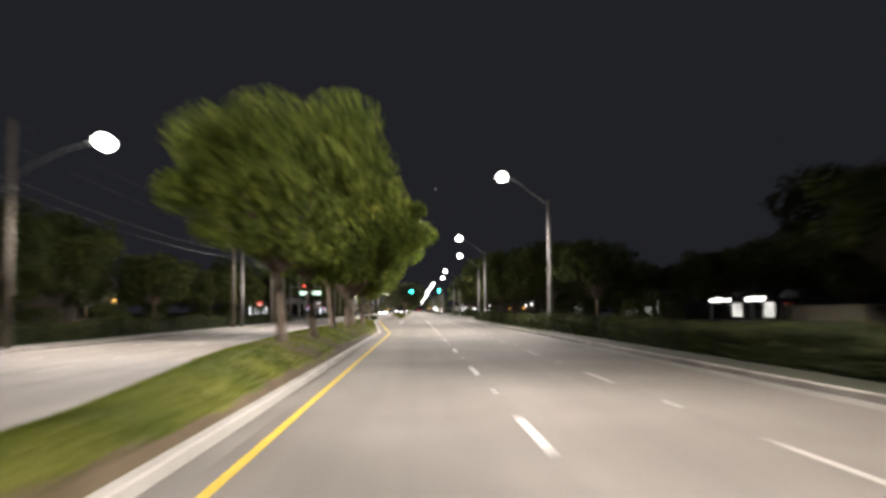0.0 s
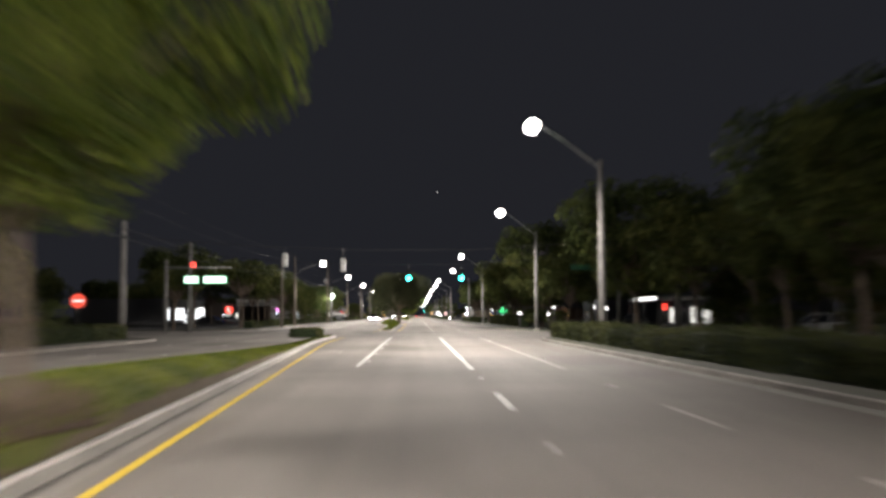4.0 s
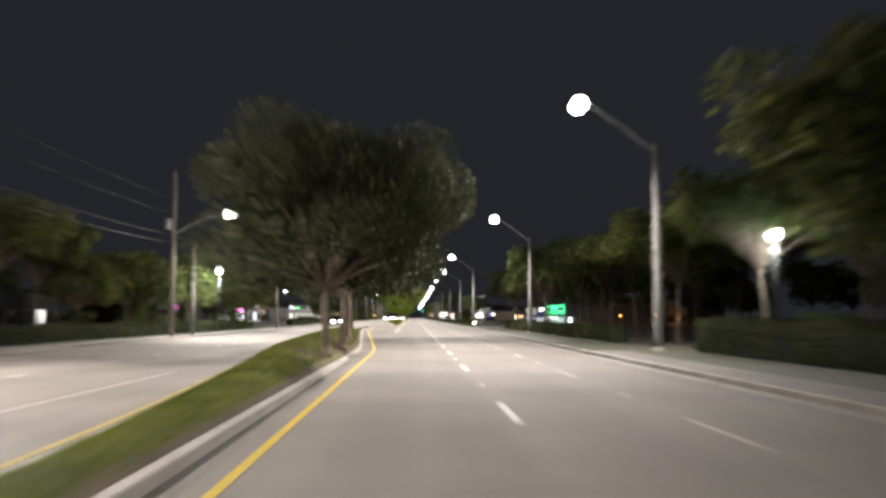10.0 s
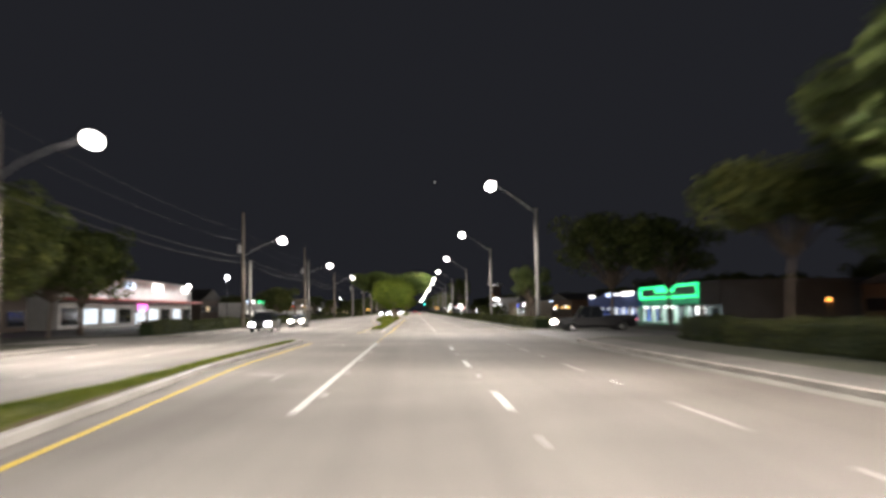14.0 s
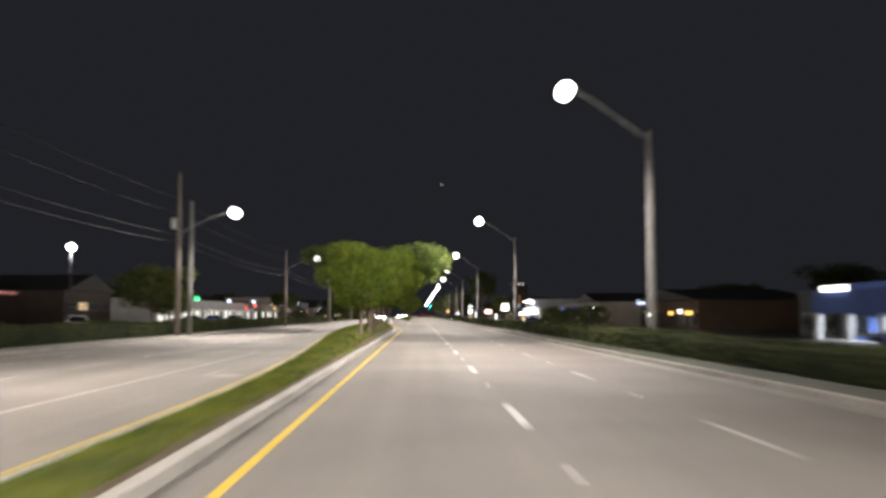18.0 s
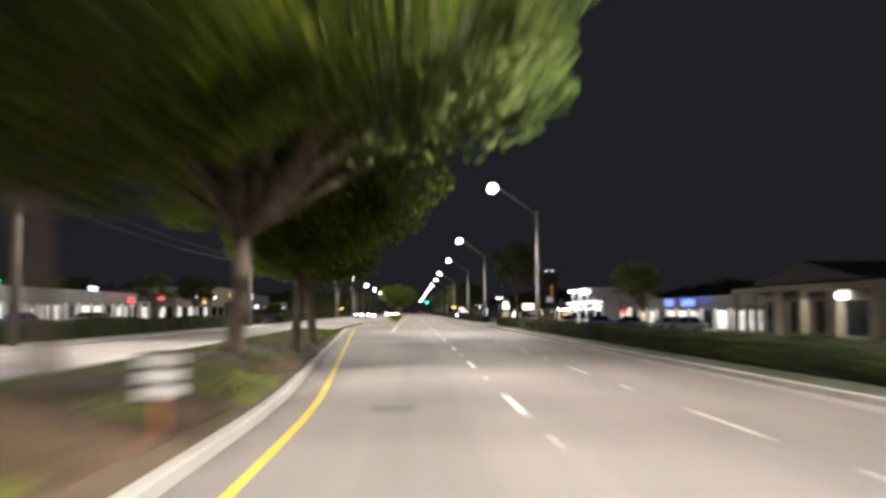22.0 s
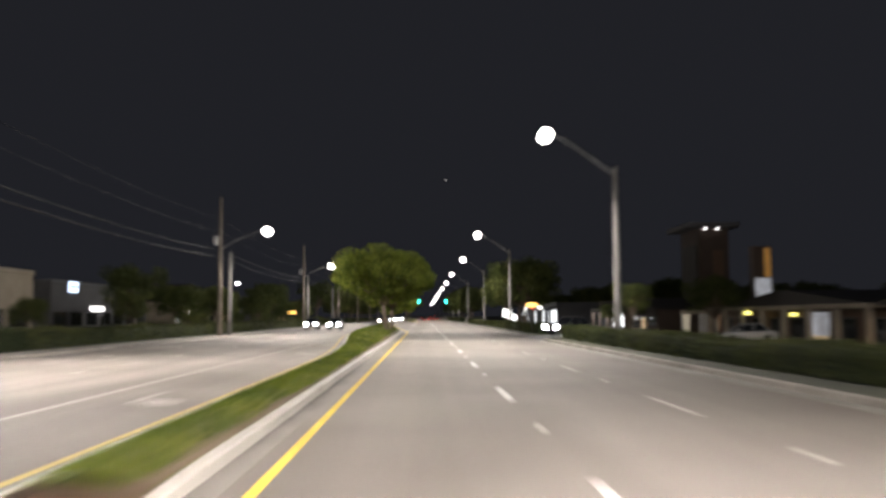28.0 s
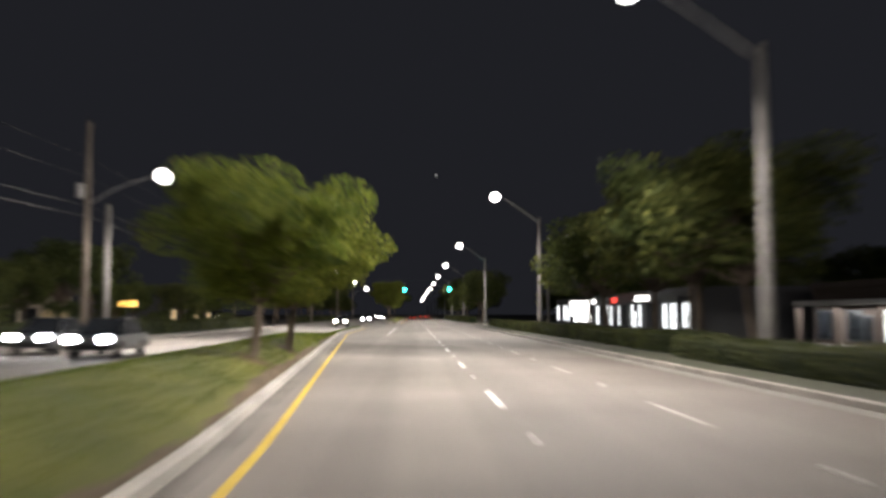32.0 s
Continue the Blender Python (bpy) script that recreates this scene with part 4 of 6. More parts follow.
LEFT_TREES = [(-27, 55, 0.9), (-30, 75, 1.0), (-26, 125, 0.9), (-30, 185, 1.0), (-23.2, 282, 0.82), (-24.5, 268, 0.62), (-26, 300, 0.9), (-25, 318, 0.95), (-28, 340, 0.9), (-36, 230, 1.0), (-34, 560, 0.7), (-30, 640, 0.7), (-27, 700, 0.7), (-30, 715, 0.8), (-26, 760, 1.0), (-26, 800, 1.0), (-25, 850, 1.0), (-25, 900, 1.1)]
for i, (x, y, s) in enumerate(LEFT_TREES):
    tree(SIDE_TREES[(i + 1) % 3], x, y, s, 71 * i % 360, SIDE)
for i, (x, y, s) in enumerate(((11.6, 470, 0.75), (12.2, 601, 0.62), (12.6, 609, 0.42), (-22.6, 500, 0.9))):
    tree(SMALL_TREES[i % 2], x, y, s, 40 * i, "small bushy tree growing in the hedge line")
# Dark-leaf crowns: the weaker light on these three trees is put into leaf colour.
tree(SIDE_TREES[2], 15.0, 71.5, 0.72, 15, "dim tree behind the hedge beside a street lamp")
tree(SIDE_TREES[0], 10.7, 346, 0.54, 40, "small dim tree growing in the hedge line", wide=0.72)
tree(SIDE_TREES[1], 14.9, 552, 1.16, 120, "tall tree with a dim crown beside a street lamp", wide=0.62)


# belts of trees that close the view beside and behind the lots: x of the row, scatter, first and last place, spacing, size
BELTS = [(15.6, 0.8, 171, 212, 8.0, 0.98), (16.2, 1.2, 214, 300, 7.5, 0.95), (22, 2.0, 172, 300, 10.0, 1.0), (21.5, 2.5, 70, 134, 8.5, 0.62), (24, 2.0, 44, 70, 9.0, 0.70), (16.5, 1.0, 108, 138, 9.0, 0.95),
         (14.6, 1.0, 670, 704, 9.0, 1.02),
         (14.5, 1.5, 800, 960, 14.0, 1.0),
         (53, 4.0, 20, 330, 11.0, 0.95), (55, 4.0, 335, 700, 13.0, 0.80), (52, 4.0, 705, 960, 14.0, 1.0),
         (-26.5, 2.5, 58, 134, 8.5, 0.74), (-25.5, 2.0, 176, 250, 8.5, 0.86), (-24.5, 1.5, 256, 316, 8.0, 0.80), (-30, 2.5, 300, 345, 10.0, 0.85), (-27, 1.5, 428, 440, 8.0, 0.62),
         (-30, 3.0, 580, 640, 20.0, 0.42), (-27, 2.0, 646, 744, 13.0, 0.60), (-25, 2.0, 784, 960, 14.0, 0.95),
         (-66, 4.0, 20, 330, 11.0, 1.0), (-67, 4.0, 335, 740, 14.0, 0.85)]
belt_rng = random.Random(77)
for k, (bx, loose, y0, y1, gap, size) in enumerate(BELTS):
    for i, y in enumerate(steps(y0, y1, gap)):
        tree((HIGH_TREES if bx in (-25.5, 16.2, 22) else BELT_TREES)[(i + k) % 3], bx + belt_rng.uniform(-loose, loose), y + belt_rng.uniform(-0.2, 0.2) * gap, size * belt_rng.uniform(0.82, 1.14), belt_rng.uniform(0, 360),
             "dim grey-green tree in the belt beside the lots", 0.125, belt_rng.uniform(0.9, 1.15))
# low bushes under the trees and in front of the lots
for x0, x1, y0, y1, gap in ((14.5, 16, 176, 222, 9.0), (17, 22, 60, 134, 9.0), (13, 15, 420, 440, 5.0), (-24, -27, 60, 134, 9.0), (-24, -27, 256, 314, 10.0), (-24, -27, 640, 744, 12.0)):
    for i, y in enumerate(steps(y0, y1, gap)):
        t = thing("bush", "rounded dim green bush beside the lots", "bush", (belt_rng.uniform(x0, x1), y, 0.125), belt_rng.uniform(0, 360), "bushes beside the lots")
        t.scale = (1, 1, belt_rng.uniform(0.7, 1.15))
        child("stem", BUSHES[i % 2][0], t)
        child("leaves", BUSHES[i % 2][1], t)


def hedge_mesh(seed, length, height, depth):
    rng = np.random.default_rng(seed)
    n = 1500
    c = np.stack([rng.uniform(-depth / 2, depth / 2, n), rng.uniform(-length / 2, length / 2, n), rng.uniform(0.05, height, n)], 1)
    side = rng.integers(0, 3, n)
    c[side == 0, 0] = -depth / 2 + rng.normal(0, 0.05, (side == 0).sum())
    c[side == 1, 0] = depth / 2 + rng.normal(0, 0.05, (side == 1).sum())
    c[side == 2, 2] = height + rng.normal(0, 0.06, (side == 2).sum())
    c[:, 2] += 0.06 * np.sin(c[:, 1] * 1.7 + seed)
    u = rng.normal(size=(n, 3))
    u /= np.linalg.norm(u, axis=1)[:, None]
    w = np.cross(u, rng.normal(size=(n, 3)))
    w /= np.linalg.norm(w, axis=1)[:, None]
    s = rng.uniform(0.10, 0.22, n)[:, None]
    v = np.stack([c - u * s * 0.5, c + w * s * 0.3, c + u * s * 0.5, c - w * s * 0.3], 1).reshape(-1, 3).tolist()
    return mesh_of("leaves", v, [(4 * i, 4 * i + 1, 4 * i + 2, 4 * i + 3) for i in range(n)], HEDGE_LEAF)


HEDGES = [hedge_mesh(i, 6.1, 0.95, 1.1) for i in (1, 2, 3)]
# Near-black box inside the leaves: the hedge's inner shade, put in as colour.
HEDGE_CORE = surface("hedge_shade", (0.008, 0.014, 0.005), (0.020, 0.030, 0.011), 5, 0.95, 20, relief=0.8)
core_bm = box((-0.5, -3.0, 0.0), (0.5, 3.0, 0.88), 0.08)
HEDGE_SHADE_BOX = bpy.data.meshes.new("core")
core_bm.to_mesh(HEDGE_SHADE_BOX)
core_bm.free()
HEDGE_SHADE_BOX.materials.append(HEDGE_CORE)


def hedge_row(x, y0, y1, h=1.0):
    for i, y in enumerate(steps(y0 + 3, y1 - 3, 6.0)):
        t = thing("hedge", "clipped dark green hedge along the sidewalk", "hedge", (x + 0.12 * math.sin(y), y, 0.12), 180 * (i % 2), "hedges beside the avenue")
        t.scale = (1, 1, h * (0.92 + 0.16 * math.sin(y * 0.37) ** 2))
        child("leaves", HEDGES[i % 3], t)
        child("core", HEDGE_SHADE_BOX, t)


for a, b, x in ((-30, 138, 9.8), (186, 228, 13.4), (243, 306, 12.6), (333, 522, 9.8), (546, 609, 9.8), (622, 664, 9.8), (664, 746, 10.4), (782, 900, 10.4)):
    hedge_row(x, a, b, 0.8 if 300 < a < 780 else 1.0 if a != 186 else 1.35)
for a, b, x in ((0, 138, -20.7), (186, 300, -21.2), (334, 538, -20.7), (558, 746, -20.7), (782, 900, -20.7)):
    hedge_row(x, a, b, 0.9 if a == 186 else 1.05)
# clipped bush at the first median nose
t = thing("hedge", "clipped low bush on the grass median", "hedge", (-6.8, 130.5, 0.35))
t.scale = (1.4, 0.5, 0.55)
child("leaves", HEDGES[0], t)
child("core", HEDGE_SHADE_BOX, t)

# reflective marker on the third median
t = thing("marker_post", "low striped white reflective marker on a short post", "marker post", (-2.98, 434.3, 0.30))
part("post", tube([(0, 0, 0), (0, 0, 0.45)], [0.035, 0.03], 8), surface("orange_plastic", (0.5, 0.10, 0.02), (0.65, 0.16, 0.03), 5, 0.5), t)
part("plate", box((-0.24, -0.012, 0.42), (0.24, 0.012, 0.95), 0.01), DARK_METAL, t)
for i in range(3):
    part("stripe", box((-0.23, -0.020, 0.45 + 0.17 * i), (0.23, -0.013, 0.57 + 0.17 * i)), surface("white_sheeting", (0.78, 0.76, 0.74), (0.88, 0.87, 0.86), 5, 0.35, 70, relief=0.03), t, "white reflective stripe")


# ---------------------------------------------------------------- buildings
def building(name, label, x, y0, y1, h, side, wall, depth=14.0, bays=6, window=SHOP_WHITE, win=(0.5, 2.6), lit=(), columns=0, canopy=None, roof="flat", parapet=0.5, signs=(), column_mat=None, column_w=0.2):
    """A building whose front stands at x and faces the road; side is 1 on the right, -1 on the left.
    signs: (place along the front, length, z0, z1, material); lit: which bays are lit, all if empty."""
    t = thing(name, label, "building", (x, (y0 + y1) / 2, 0.12 + drop(x, (y0 + y1) / 2)), 0)
    L, s = (y1 - y0) / 2, side
    canopy = canopy and (tuple(canopy) + (0.35,))[:4]
    w = part("wall", box((0 if s > 0 else -depth, -L, -0.5), (depth if s > 0 else 0, L, h), 0.0), wall, t)
    if roof == "flat":
        part("roof", box((-0.15 if s > 0 else -depth - 0.15, -L - 0.15, h), (depth + 0.15 if s > 0 else 0.15, L + 0.15, h + parapet), 0.04), wall, t)
    else:
        bm = bmesh.new()
        a, b = (-0.7, depth + 0.7) if s > 0 else (-depth - 0.7, 0.7)
        ridge = h + roof
        q = [(a, -L - 0.6, h), (b, -L - 0.6, h), (b, L + 0.6, h), (a, L + 0.6, h)]
        vs = [bm.verts.new(p) for p in q] + [bm.verts.new((a, 0, ridge)), bm.verts.new((b, 0, ridge))]
        for f in ((0, 1, 5, 4), (2, 3, 4, 5), (3, 0, 4), (1, 2, 5), (0, 3, 2, 1)):
            bm.faces.new([vs[k] for k in f])
        part("roof", bm, ROOF_TILE, t)
    step = 2 * L / bays
    for i in range(bays):
        ya, yb = -L + step * (i + 0.14), -L + step * (i + 0.86)
        on = not lit or i in lit
        if i == bays // 2 and win[0] < 1.0 and bays >= 3:
            dr = part("door", box((-0.05 * s, ya, 0.0), (0.03 * s, ya + 1.1, 2.15)), DARK_METAL, t)
            part("pane", box((-0.07 * s, ya + 0.12, 0.25), (-0.055 * s, ya + 0.98, 2.0)), window if on else GLASS_DARK, dr)
            part("handle", tube([(-0.10 * s, ya + 0.16, 0.9), (-0.10 * s, ya + 0.16, 1.3)], [0.018, 0.018], 8), CHROME, dr)
            ya += 1.3
        fr = part("window", box((-0.05 * s, ya - 0.08, win[0] - 0.08), (0.03 * s, yb + 0.08, win[1] + 0.08), 0.0), DARK_METAL, t)
        mid = (ya + yb) / 2
        for a, b in ((ya, mid - 0.04), (mid + 0.04, yb)):
            part("pane", box((-0.075 * s, a, win[0]), (-0.055 * s, b, win[1])), window if on else GLASS_DARK, fr)
    if canopy:
        cz, cd, cm, deep = canopy
        part("canopy", box((-cd * s, -L, cz), (-0.06 * s, L, cz + deep), 0.03), cm, t)
        if columns:
            for i in range(columns):
                y = -L + 0.4 + (2 * L - 0.8) * i / max(1, columns - 1)
                part("column", box((-cd * s + 0.05 * s, y - column_w, 0), (-cd * s + 0.45 * s, y + column_w, cz), 0.03), column_mat or wall, t)
        part("walkway", box((-cd * s - 0.8 * s, -L, -0.3), (-0.06 * s, L, 0.06)), SIDEWALK, t)
    for k, (p, ln, z0, z1, mt) in enumerate(signs):
        y = p - (y0 + y1) / 2
        off = (canopy[1] + 0.08) if canopy and z0 >= canopy[0] - 0.5 and z0 < canopy[0] + canopy[3] - 0.05 else 0.12
        sg = part("sign", box((-off * s - 0.12 * s, y - ln / 2, z0), (-off * s, y + ln / 2, z1), 0.04), mt, t, "glowing light-box sign, lamp or lit wall panel")
        if ln > 1.5 and mt in (WHITE_SIGN, BLUEWHITE_SIGN, RED_SIGN, AMBER_SIGN):
            zm, hz = (z0 + z1) / 2, (z1 - z0) * 0.13
            part("lettering", box((-off * s - 0.135 * s, y - ln * 0.36, zm - hz), (-off * s - 0.122 * s, y + ln * 0.30, zm + hz)), BLUE_WALL if mt is BLUEWHITE_SIGN else DARK_METAL, sg, "plain bar of lettering")
    return t


def area(x, y, z, sx, sy, power, colour):
    """The lamps under a canopy, as one downward panel."""
    d = bpy.data.lights.new("canopy_light", "AREA")
    d.shape, d.size, d.size_y, d.energy, d.color = "RECTANGLE", sx, sy, power, colour
    ob = new("canopy_light", d)
    ob.location = (x, y, z + drop(x, y))


B = building
# right side
B("enclosure_wall", "low cream walled enclosure beside the lot", 20.3, 38.5, 46.5, 1.5, 1, CREAM_WALL, 5, 1, WHITE_WALL, (0.3, 0.7), parapet=0.1)
B("filling_station", "filling station under a glaring white canopy strip", 38, 84, 104, 3.4, 1, GREY_WALL, 14, 4, SHOP_WHITE, (0.4, 2.0), (1, 3), canopy=(2.1, 2.6, GREY_WALL), columns=4, signs=((99.5, 6.5, 2.15, 2.6, WHITE_SIGN), (89, 5.0, 2.15, 2.6, WHITE_SIGN)))
B("shop_row", "low white shop row with lit windows", 33, 112, 140, 3.4, 1, GREY_WALL, 14, 7, SHOP_WHITE, (0.4, 2.4), (1, 2, 4, 5), canopy=(2.8, 2.0, GREY_WALL), columns=6)
B("shop_row", "low pale shop row with white lit windows", 34, 176, 198, 3.8, 1, GREY_WALL, 14, 5, SHOP_WHITE, (0.4, 2.4), (0, 1, 3), canopy=(3.3, 4.5, WHITE_WALL), columns=4, signs=((189, 11, 3.35, 3.62, WHITE_SIGN), (195, 1.8, 2.1, 2.9, RED_SIGN)))
B("shop", "small dim grey shop with a white sign", 30, 217, 233, 3.4, 1, GREY_WALL, 12, 3, GLASS_DARK, (0.6, 2.2), signs=((223.5, 1.8, 2.5, 3.0, WHITE_SIGN),))
B("house", "brown low house lit by orange wall lamps", 44, 327, 350, 3.4, 1, BROWN_WALL, 6, 4, GLASS_DARK, (0.8, 2.0), roof=1.8)
B("pharmacy", "shop outlined in bright green neon", 31, 352.8, 375.7, 4.0, 1, GREY_WALL, 16, 5, GLASS_DARK, (0.4, 1.8), canopy=(2.0, 2.2, GREY_WALL, 2.3), columns=6, column_mat=WHITE_WALL, column_w=0.32,
  signs=((364.2, 22.6, 4.02, 4.28, GREEN_NEON), (364.2, 22.6, 2.78, 3.06, GREEN_NEON), (375.1, 1.0, 3.08, 4.0, GREEN_NEON), (353.2, 0.4, 3.08, 4.0, GREEN_NEON), (364.8, 7.6, 3.45, 3.98, GREEN_NEON),
         (372.6, 1.8, 1.72, 1.90, WHITE_SIGN), (368.3, 2.0, 1.72, 1.90, WHITE_SIGN), (363.2, 3.4, 1.72, 1.90, WHITE_SIGN), (358.8, 2.4, 1.0, 1.85, WHITE_SIGN)))
B("shop_row", "blue-painted shop row with white columns and lit signs", 31, 376, 408, 3.6, 1, BLUE_WALL, 16, 8, GLASS_DARK, (0.4, 1.8), canopy=(1.95, 2.4, BLUE_WALL, 1.6), columns=8, column_mat=WHITE_WALL, column_w=0.32,
  signs=((381, 5.6, 3.45, 3.95, WHITE_SIGN), (391.5, 4.6, 3.48, 3.9, BLUEWHITE_SIGN), (397.5, 5.4, 3.5, 3.95, WHITE_SIGN), (404.3, 3.6, 3.45, 3.85, WHITE_SIGN)))
B("office", "dark low office beside the blue shops", 33, 409, 420, 3.4, 1, GREY_WALL, 14, 3, GLASS_DARK, (0.6, 2.0))
B("restaurant", "dark restaurant with warm orange lights", 33, 447, 474, 3.7, 1, BROWN_WALL, 14, 6, GLASS_DARK, (0.5, 2.2), roof=1.6,
  signs=((473, 4.2, 3.5, 4.1, BLUEWHITE_SIGN), (466.5, 1.4, 2.0, 2.7, AMBER_SIGN), (468.3, 1.4, 1.6, 2.2, WHITE_SIGN), (458, 1.6, 1.9, 2.3, AMBER_SIGN), (450.5, 2.4, 1.9, 2.3, AMBER_SIGN), (454, 1.0, 2.1, 2.5, WHITE_SIGN)))
B("bank", "cream stucco bank with a pitched roof and a lit entrance", 27, 475, 491, 3.9, 1, CREAM_WALL, 14, 4, GLASS_DARK, (0.5, 2.6), canopy=(3.3, 2.6, CREAM_WALL), columns=5, roof=1.5, signs=((478.5, 0.8, 2.75, 3.15, WHITE_LAMP),))
B("shop_row", "low white shop row with bright windows and blue signs", 32, 503, 542, 3.3, 1, WHITE_WALL, 14, 9, SHOP_WHITE, (0.3, 2.2), (0, 1, 2, 4, 5, 6, 8), canopy=(2.5, 1.8, WHITE_WALL), columns=10, signs=((519.2, 4.4, 2.75, 3.45, BLUE_SIGN), (526.2, 3.0, 2.75, 3.5, BLUE_SIGN)))
# The white panel at 552 glows in place of a lamplit wall.
B("shop_row", "small lit shop with red and amber signs", 32, 543, 559, 3.2, 1, CREAM_WALL, 14, 4, SHOP_WHITE, (0.3, 2.2), (0, 2, 3), signs=((556, 2.2, 1.9, 2.4, RED_SIGN), (543.9, 1.5, 1.45, 2.0, AMBER_SIGN), (552, 2.4, 0.1, 2.8, SHOP_WHITE)))
orange_shop = B("shop_row", "small orange-lit shop with a warm wall and a low roof", 30.3, 591, 606, 2.9, 1, BROWN_WALL, 14, 5, SHOP_WARM, (0.3, 1.9), (1, 2, 4), roof=2.3, signs=((599, 6.8, 3.15, 3.5, BLUEWHITE_SIGN),))
# The dim white panel at 619.6 is a lit bay put in as glow.
B("arcade", "long cream arcade with columns and dim yellow lamps", 32, 609, 643, 2.9, 1, BROWN_WALL, 12, 8, SHOP_WARM, (0.3, 2.0), (2,), canopy=(2.75, 1.6, CREAM_WALL), columns=8, column_mat=CREAM_WALL, roof=1.6,
  signs=((630.8, 1.5, 2.35, 2.65, YELLOW_LAMP), (624.4, 1.2, 2.2, 2.45, YELLOW_LAMP), (619.6, 3.4, 0.6, 2.5, DIM_WHITE)))
B("house", "small dark house with an orange lit door", 30, 661, 675, 3.0, 1, DARK_BRICK, 10, 3, GLASS_DARK, (0.9, 2.0), roof=1.6, signs=((667.6, 1.6, 0.2, 1.9, SHOP_WARM),))
B("shop", "white shop with a glaring entrance lamp", 30, 679, 697, 4.0, 1, DARK_BRICK, 12, 4, SHOP_GLARE, (0.4, 2.4), (0, 1), canopy=(2.8, 1.6, WHITE_WALL), columns=4, signs=((684, 3.2, 2.1, 3.2, WHITE_SIGN),))
B("shop_row", "shop row with glaring white windows", 24, 706, 747, 3.6, 1, GREY_WALL, 14, 11, SHOP_GLARE, (0.4, 2.7), (0, 1, 2, 4, 5, 7, 8, 10), canopy=(2.9, 1.5, GREY_WALL), columns=8, signs=((717, 5, 3.0, 3.5, WHITE_SIGN), (729, 3, 3.0, 3.5, RED_SIGN), (741, 5, 3.0, 3.5, WHITE_SIGN)))
B("shop_row", "shop row with glaring white windows", 30, 782, 812, 4.0, 1, GREY_WALL, 14, 8, SHOP_GLARE, (0.4, 3.2), (0, 1, 4, 5, 7))
# left side
B("house", "dim house with a gabled roof behind the hedge", -45, 115, 131, 4.6, -1, CREAM_WALL, 12, 4, GLASS_DARK, (1.0, 2.4), roof=4.2, signs=((117, 0.8, 3.2, 3.6, WHITE_SIGN), (129.5, 0.9, 3.2, 3.6, AMBER_SIGN)))
B("showroom", "low showroom with glaring white windows", -45, 233, 262, 4.2, -1, GREY_WALL, 16, 9, SHOP_GLARE, (0.8, 3.0), (0, 2, 3, 4, 6, 7, 8), signs=((258, 3, 2.4, 3.2, WHITE_SIGN),))
B("shop", "dark shop with a red lit sign", -42, 264, 279, 3.9, -1, DARK_BRICK, 14, 3, SHOP_WHITE, (0.6, 2.2), (1,), signs=((271, 6.5, 2.3, 3.5, RED_SIGN), (270, 2.2, 2.4, 3.3, WHITE_SIGN)))
B("shop_row", "dim shop row with scattered lights", -45, 281, 300, 3.6, -1, GREY_WALL, 14, 5, SHOP_WHITE, (0.6, 2.2), (0, 3))
B("shop_row", "dark shop with a pink neon sign", -44, 338, 366, 4.0, -1, DARK_BRICK, 14, 5, GLASS_DARK, (0.6, 2.2), signs=((350.5, 3.0, 3.0, 3.9, PINK_NEON), (349.5, 2.6, 2.2, 2.7, BLUEWHITE_SIGN)))
B("diner", "white diner with pink awnings and bright roof lamps", -43, 372, 434, 6.6, -1, WHITE_WALL, 18, 9, SHOP_COOL, (0.6, 2.6), (1, 2, 4, 5, 7), canopy=(3.6, 2.2, AWNING_RED),
  signs=((377, 3, 6.0, 7.0, WHITE_SIGN), (398, 4, 5.6, 6.6, BLUEWHITE_SIGN), (412, 5, 5.6, 6.7, WHITE_SIGN), (429, 4, 5.6, 6.7, WHITE_SIGN), (404, 4.2, 2.5, 3.3, PINK_NEON)))
B("house", "dark house with one amber lit window", -49, 466, 484, 5.0, -1, DARK_BRICK, 12, 4, SHOP_WARM, (2.3, 3.4), (1,), roof=2.6)
B("shop_row", "long white-columned shop row with lit windows", -43, 488, 560, 3.9, -1, WHITE_WALL, 16, 15, SHOP_WHITE, (0.3, 2.4), (0, 1, 3, 4, 5, 7, 8, 10, 11, 13), canopy=(2.8, 2.2, WHITE_WALL), columns=19,
  signs=((490, 3.6, 4.3, 4.9, BLUEWHITE_SIGN), (497, 3.2, 4.3, 5.0, WHITE_SIGN), (506, 3.8, 4.4, 5.0, GREEN_NEON), (513, 3.8, 4.4, 5.0, GREEN_NEON), (550, 2.4, 2.9, 3.6, RED_SIGN), (541, 3, 4.4, 5.0, BLUEWHITE_SIGN)))
B("shop", "dark shop with blue and red signs", -43, 562, 580, 4.6, -1, GREY_WALL, 14, 4, SHOP_WHITE, (0.5, 2.4), (0, 2), signs=((570, 3.6, 4.6, 5.3, BLUEWHITE_SIGN), (572, 3.2, 3.6, 4.2, RED_SIGN)))
B("shop_row", "pale shop row with lit windows", -43, 582, 606, 3.9, -1, CREAM_WALL, 14, 6, SHOP_WHITE, (0.5, 2.5), (0, 2, 3, 5), signs=((602.5, 1.6, 3.3, 4.4, AMBER_SIGN), (596, 2, 4.2, 4.7, WHITE_SIGN)))
B("office", "beige stepped office building with a lit wall lamp", -43, 609, 646, 6.4, -1, CREAM_WALL, 16, 6, GLASS_DARK, (0.8, 2.6), signs=((626.3, 0.8, 5.0, 5.9, AMBER_SIGN), (612, 1.2, 4.3, 5.0, WHITE_SIGN)))
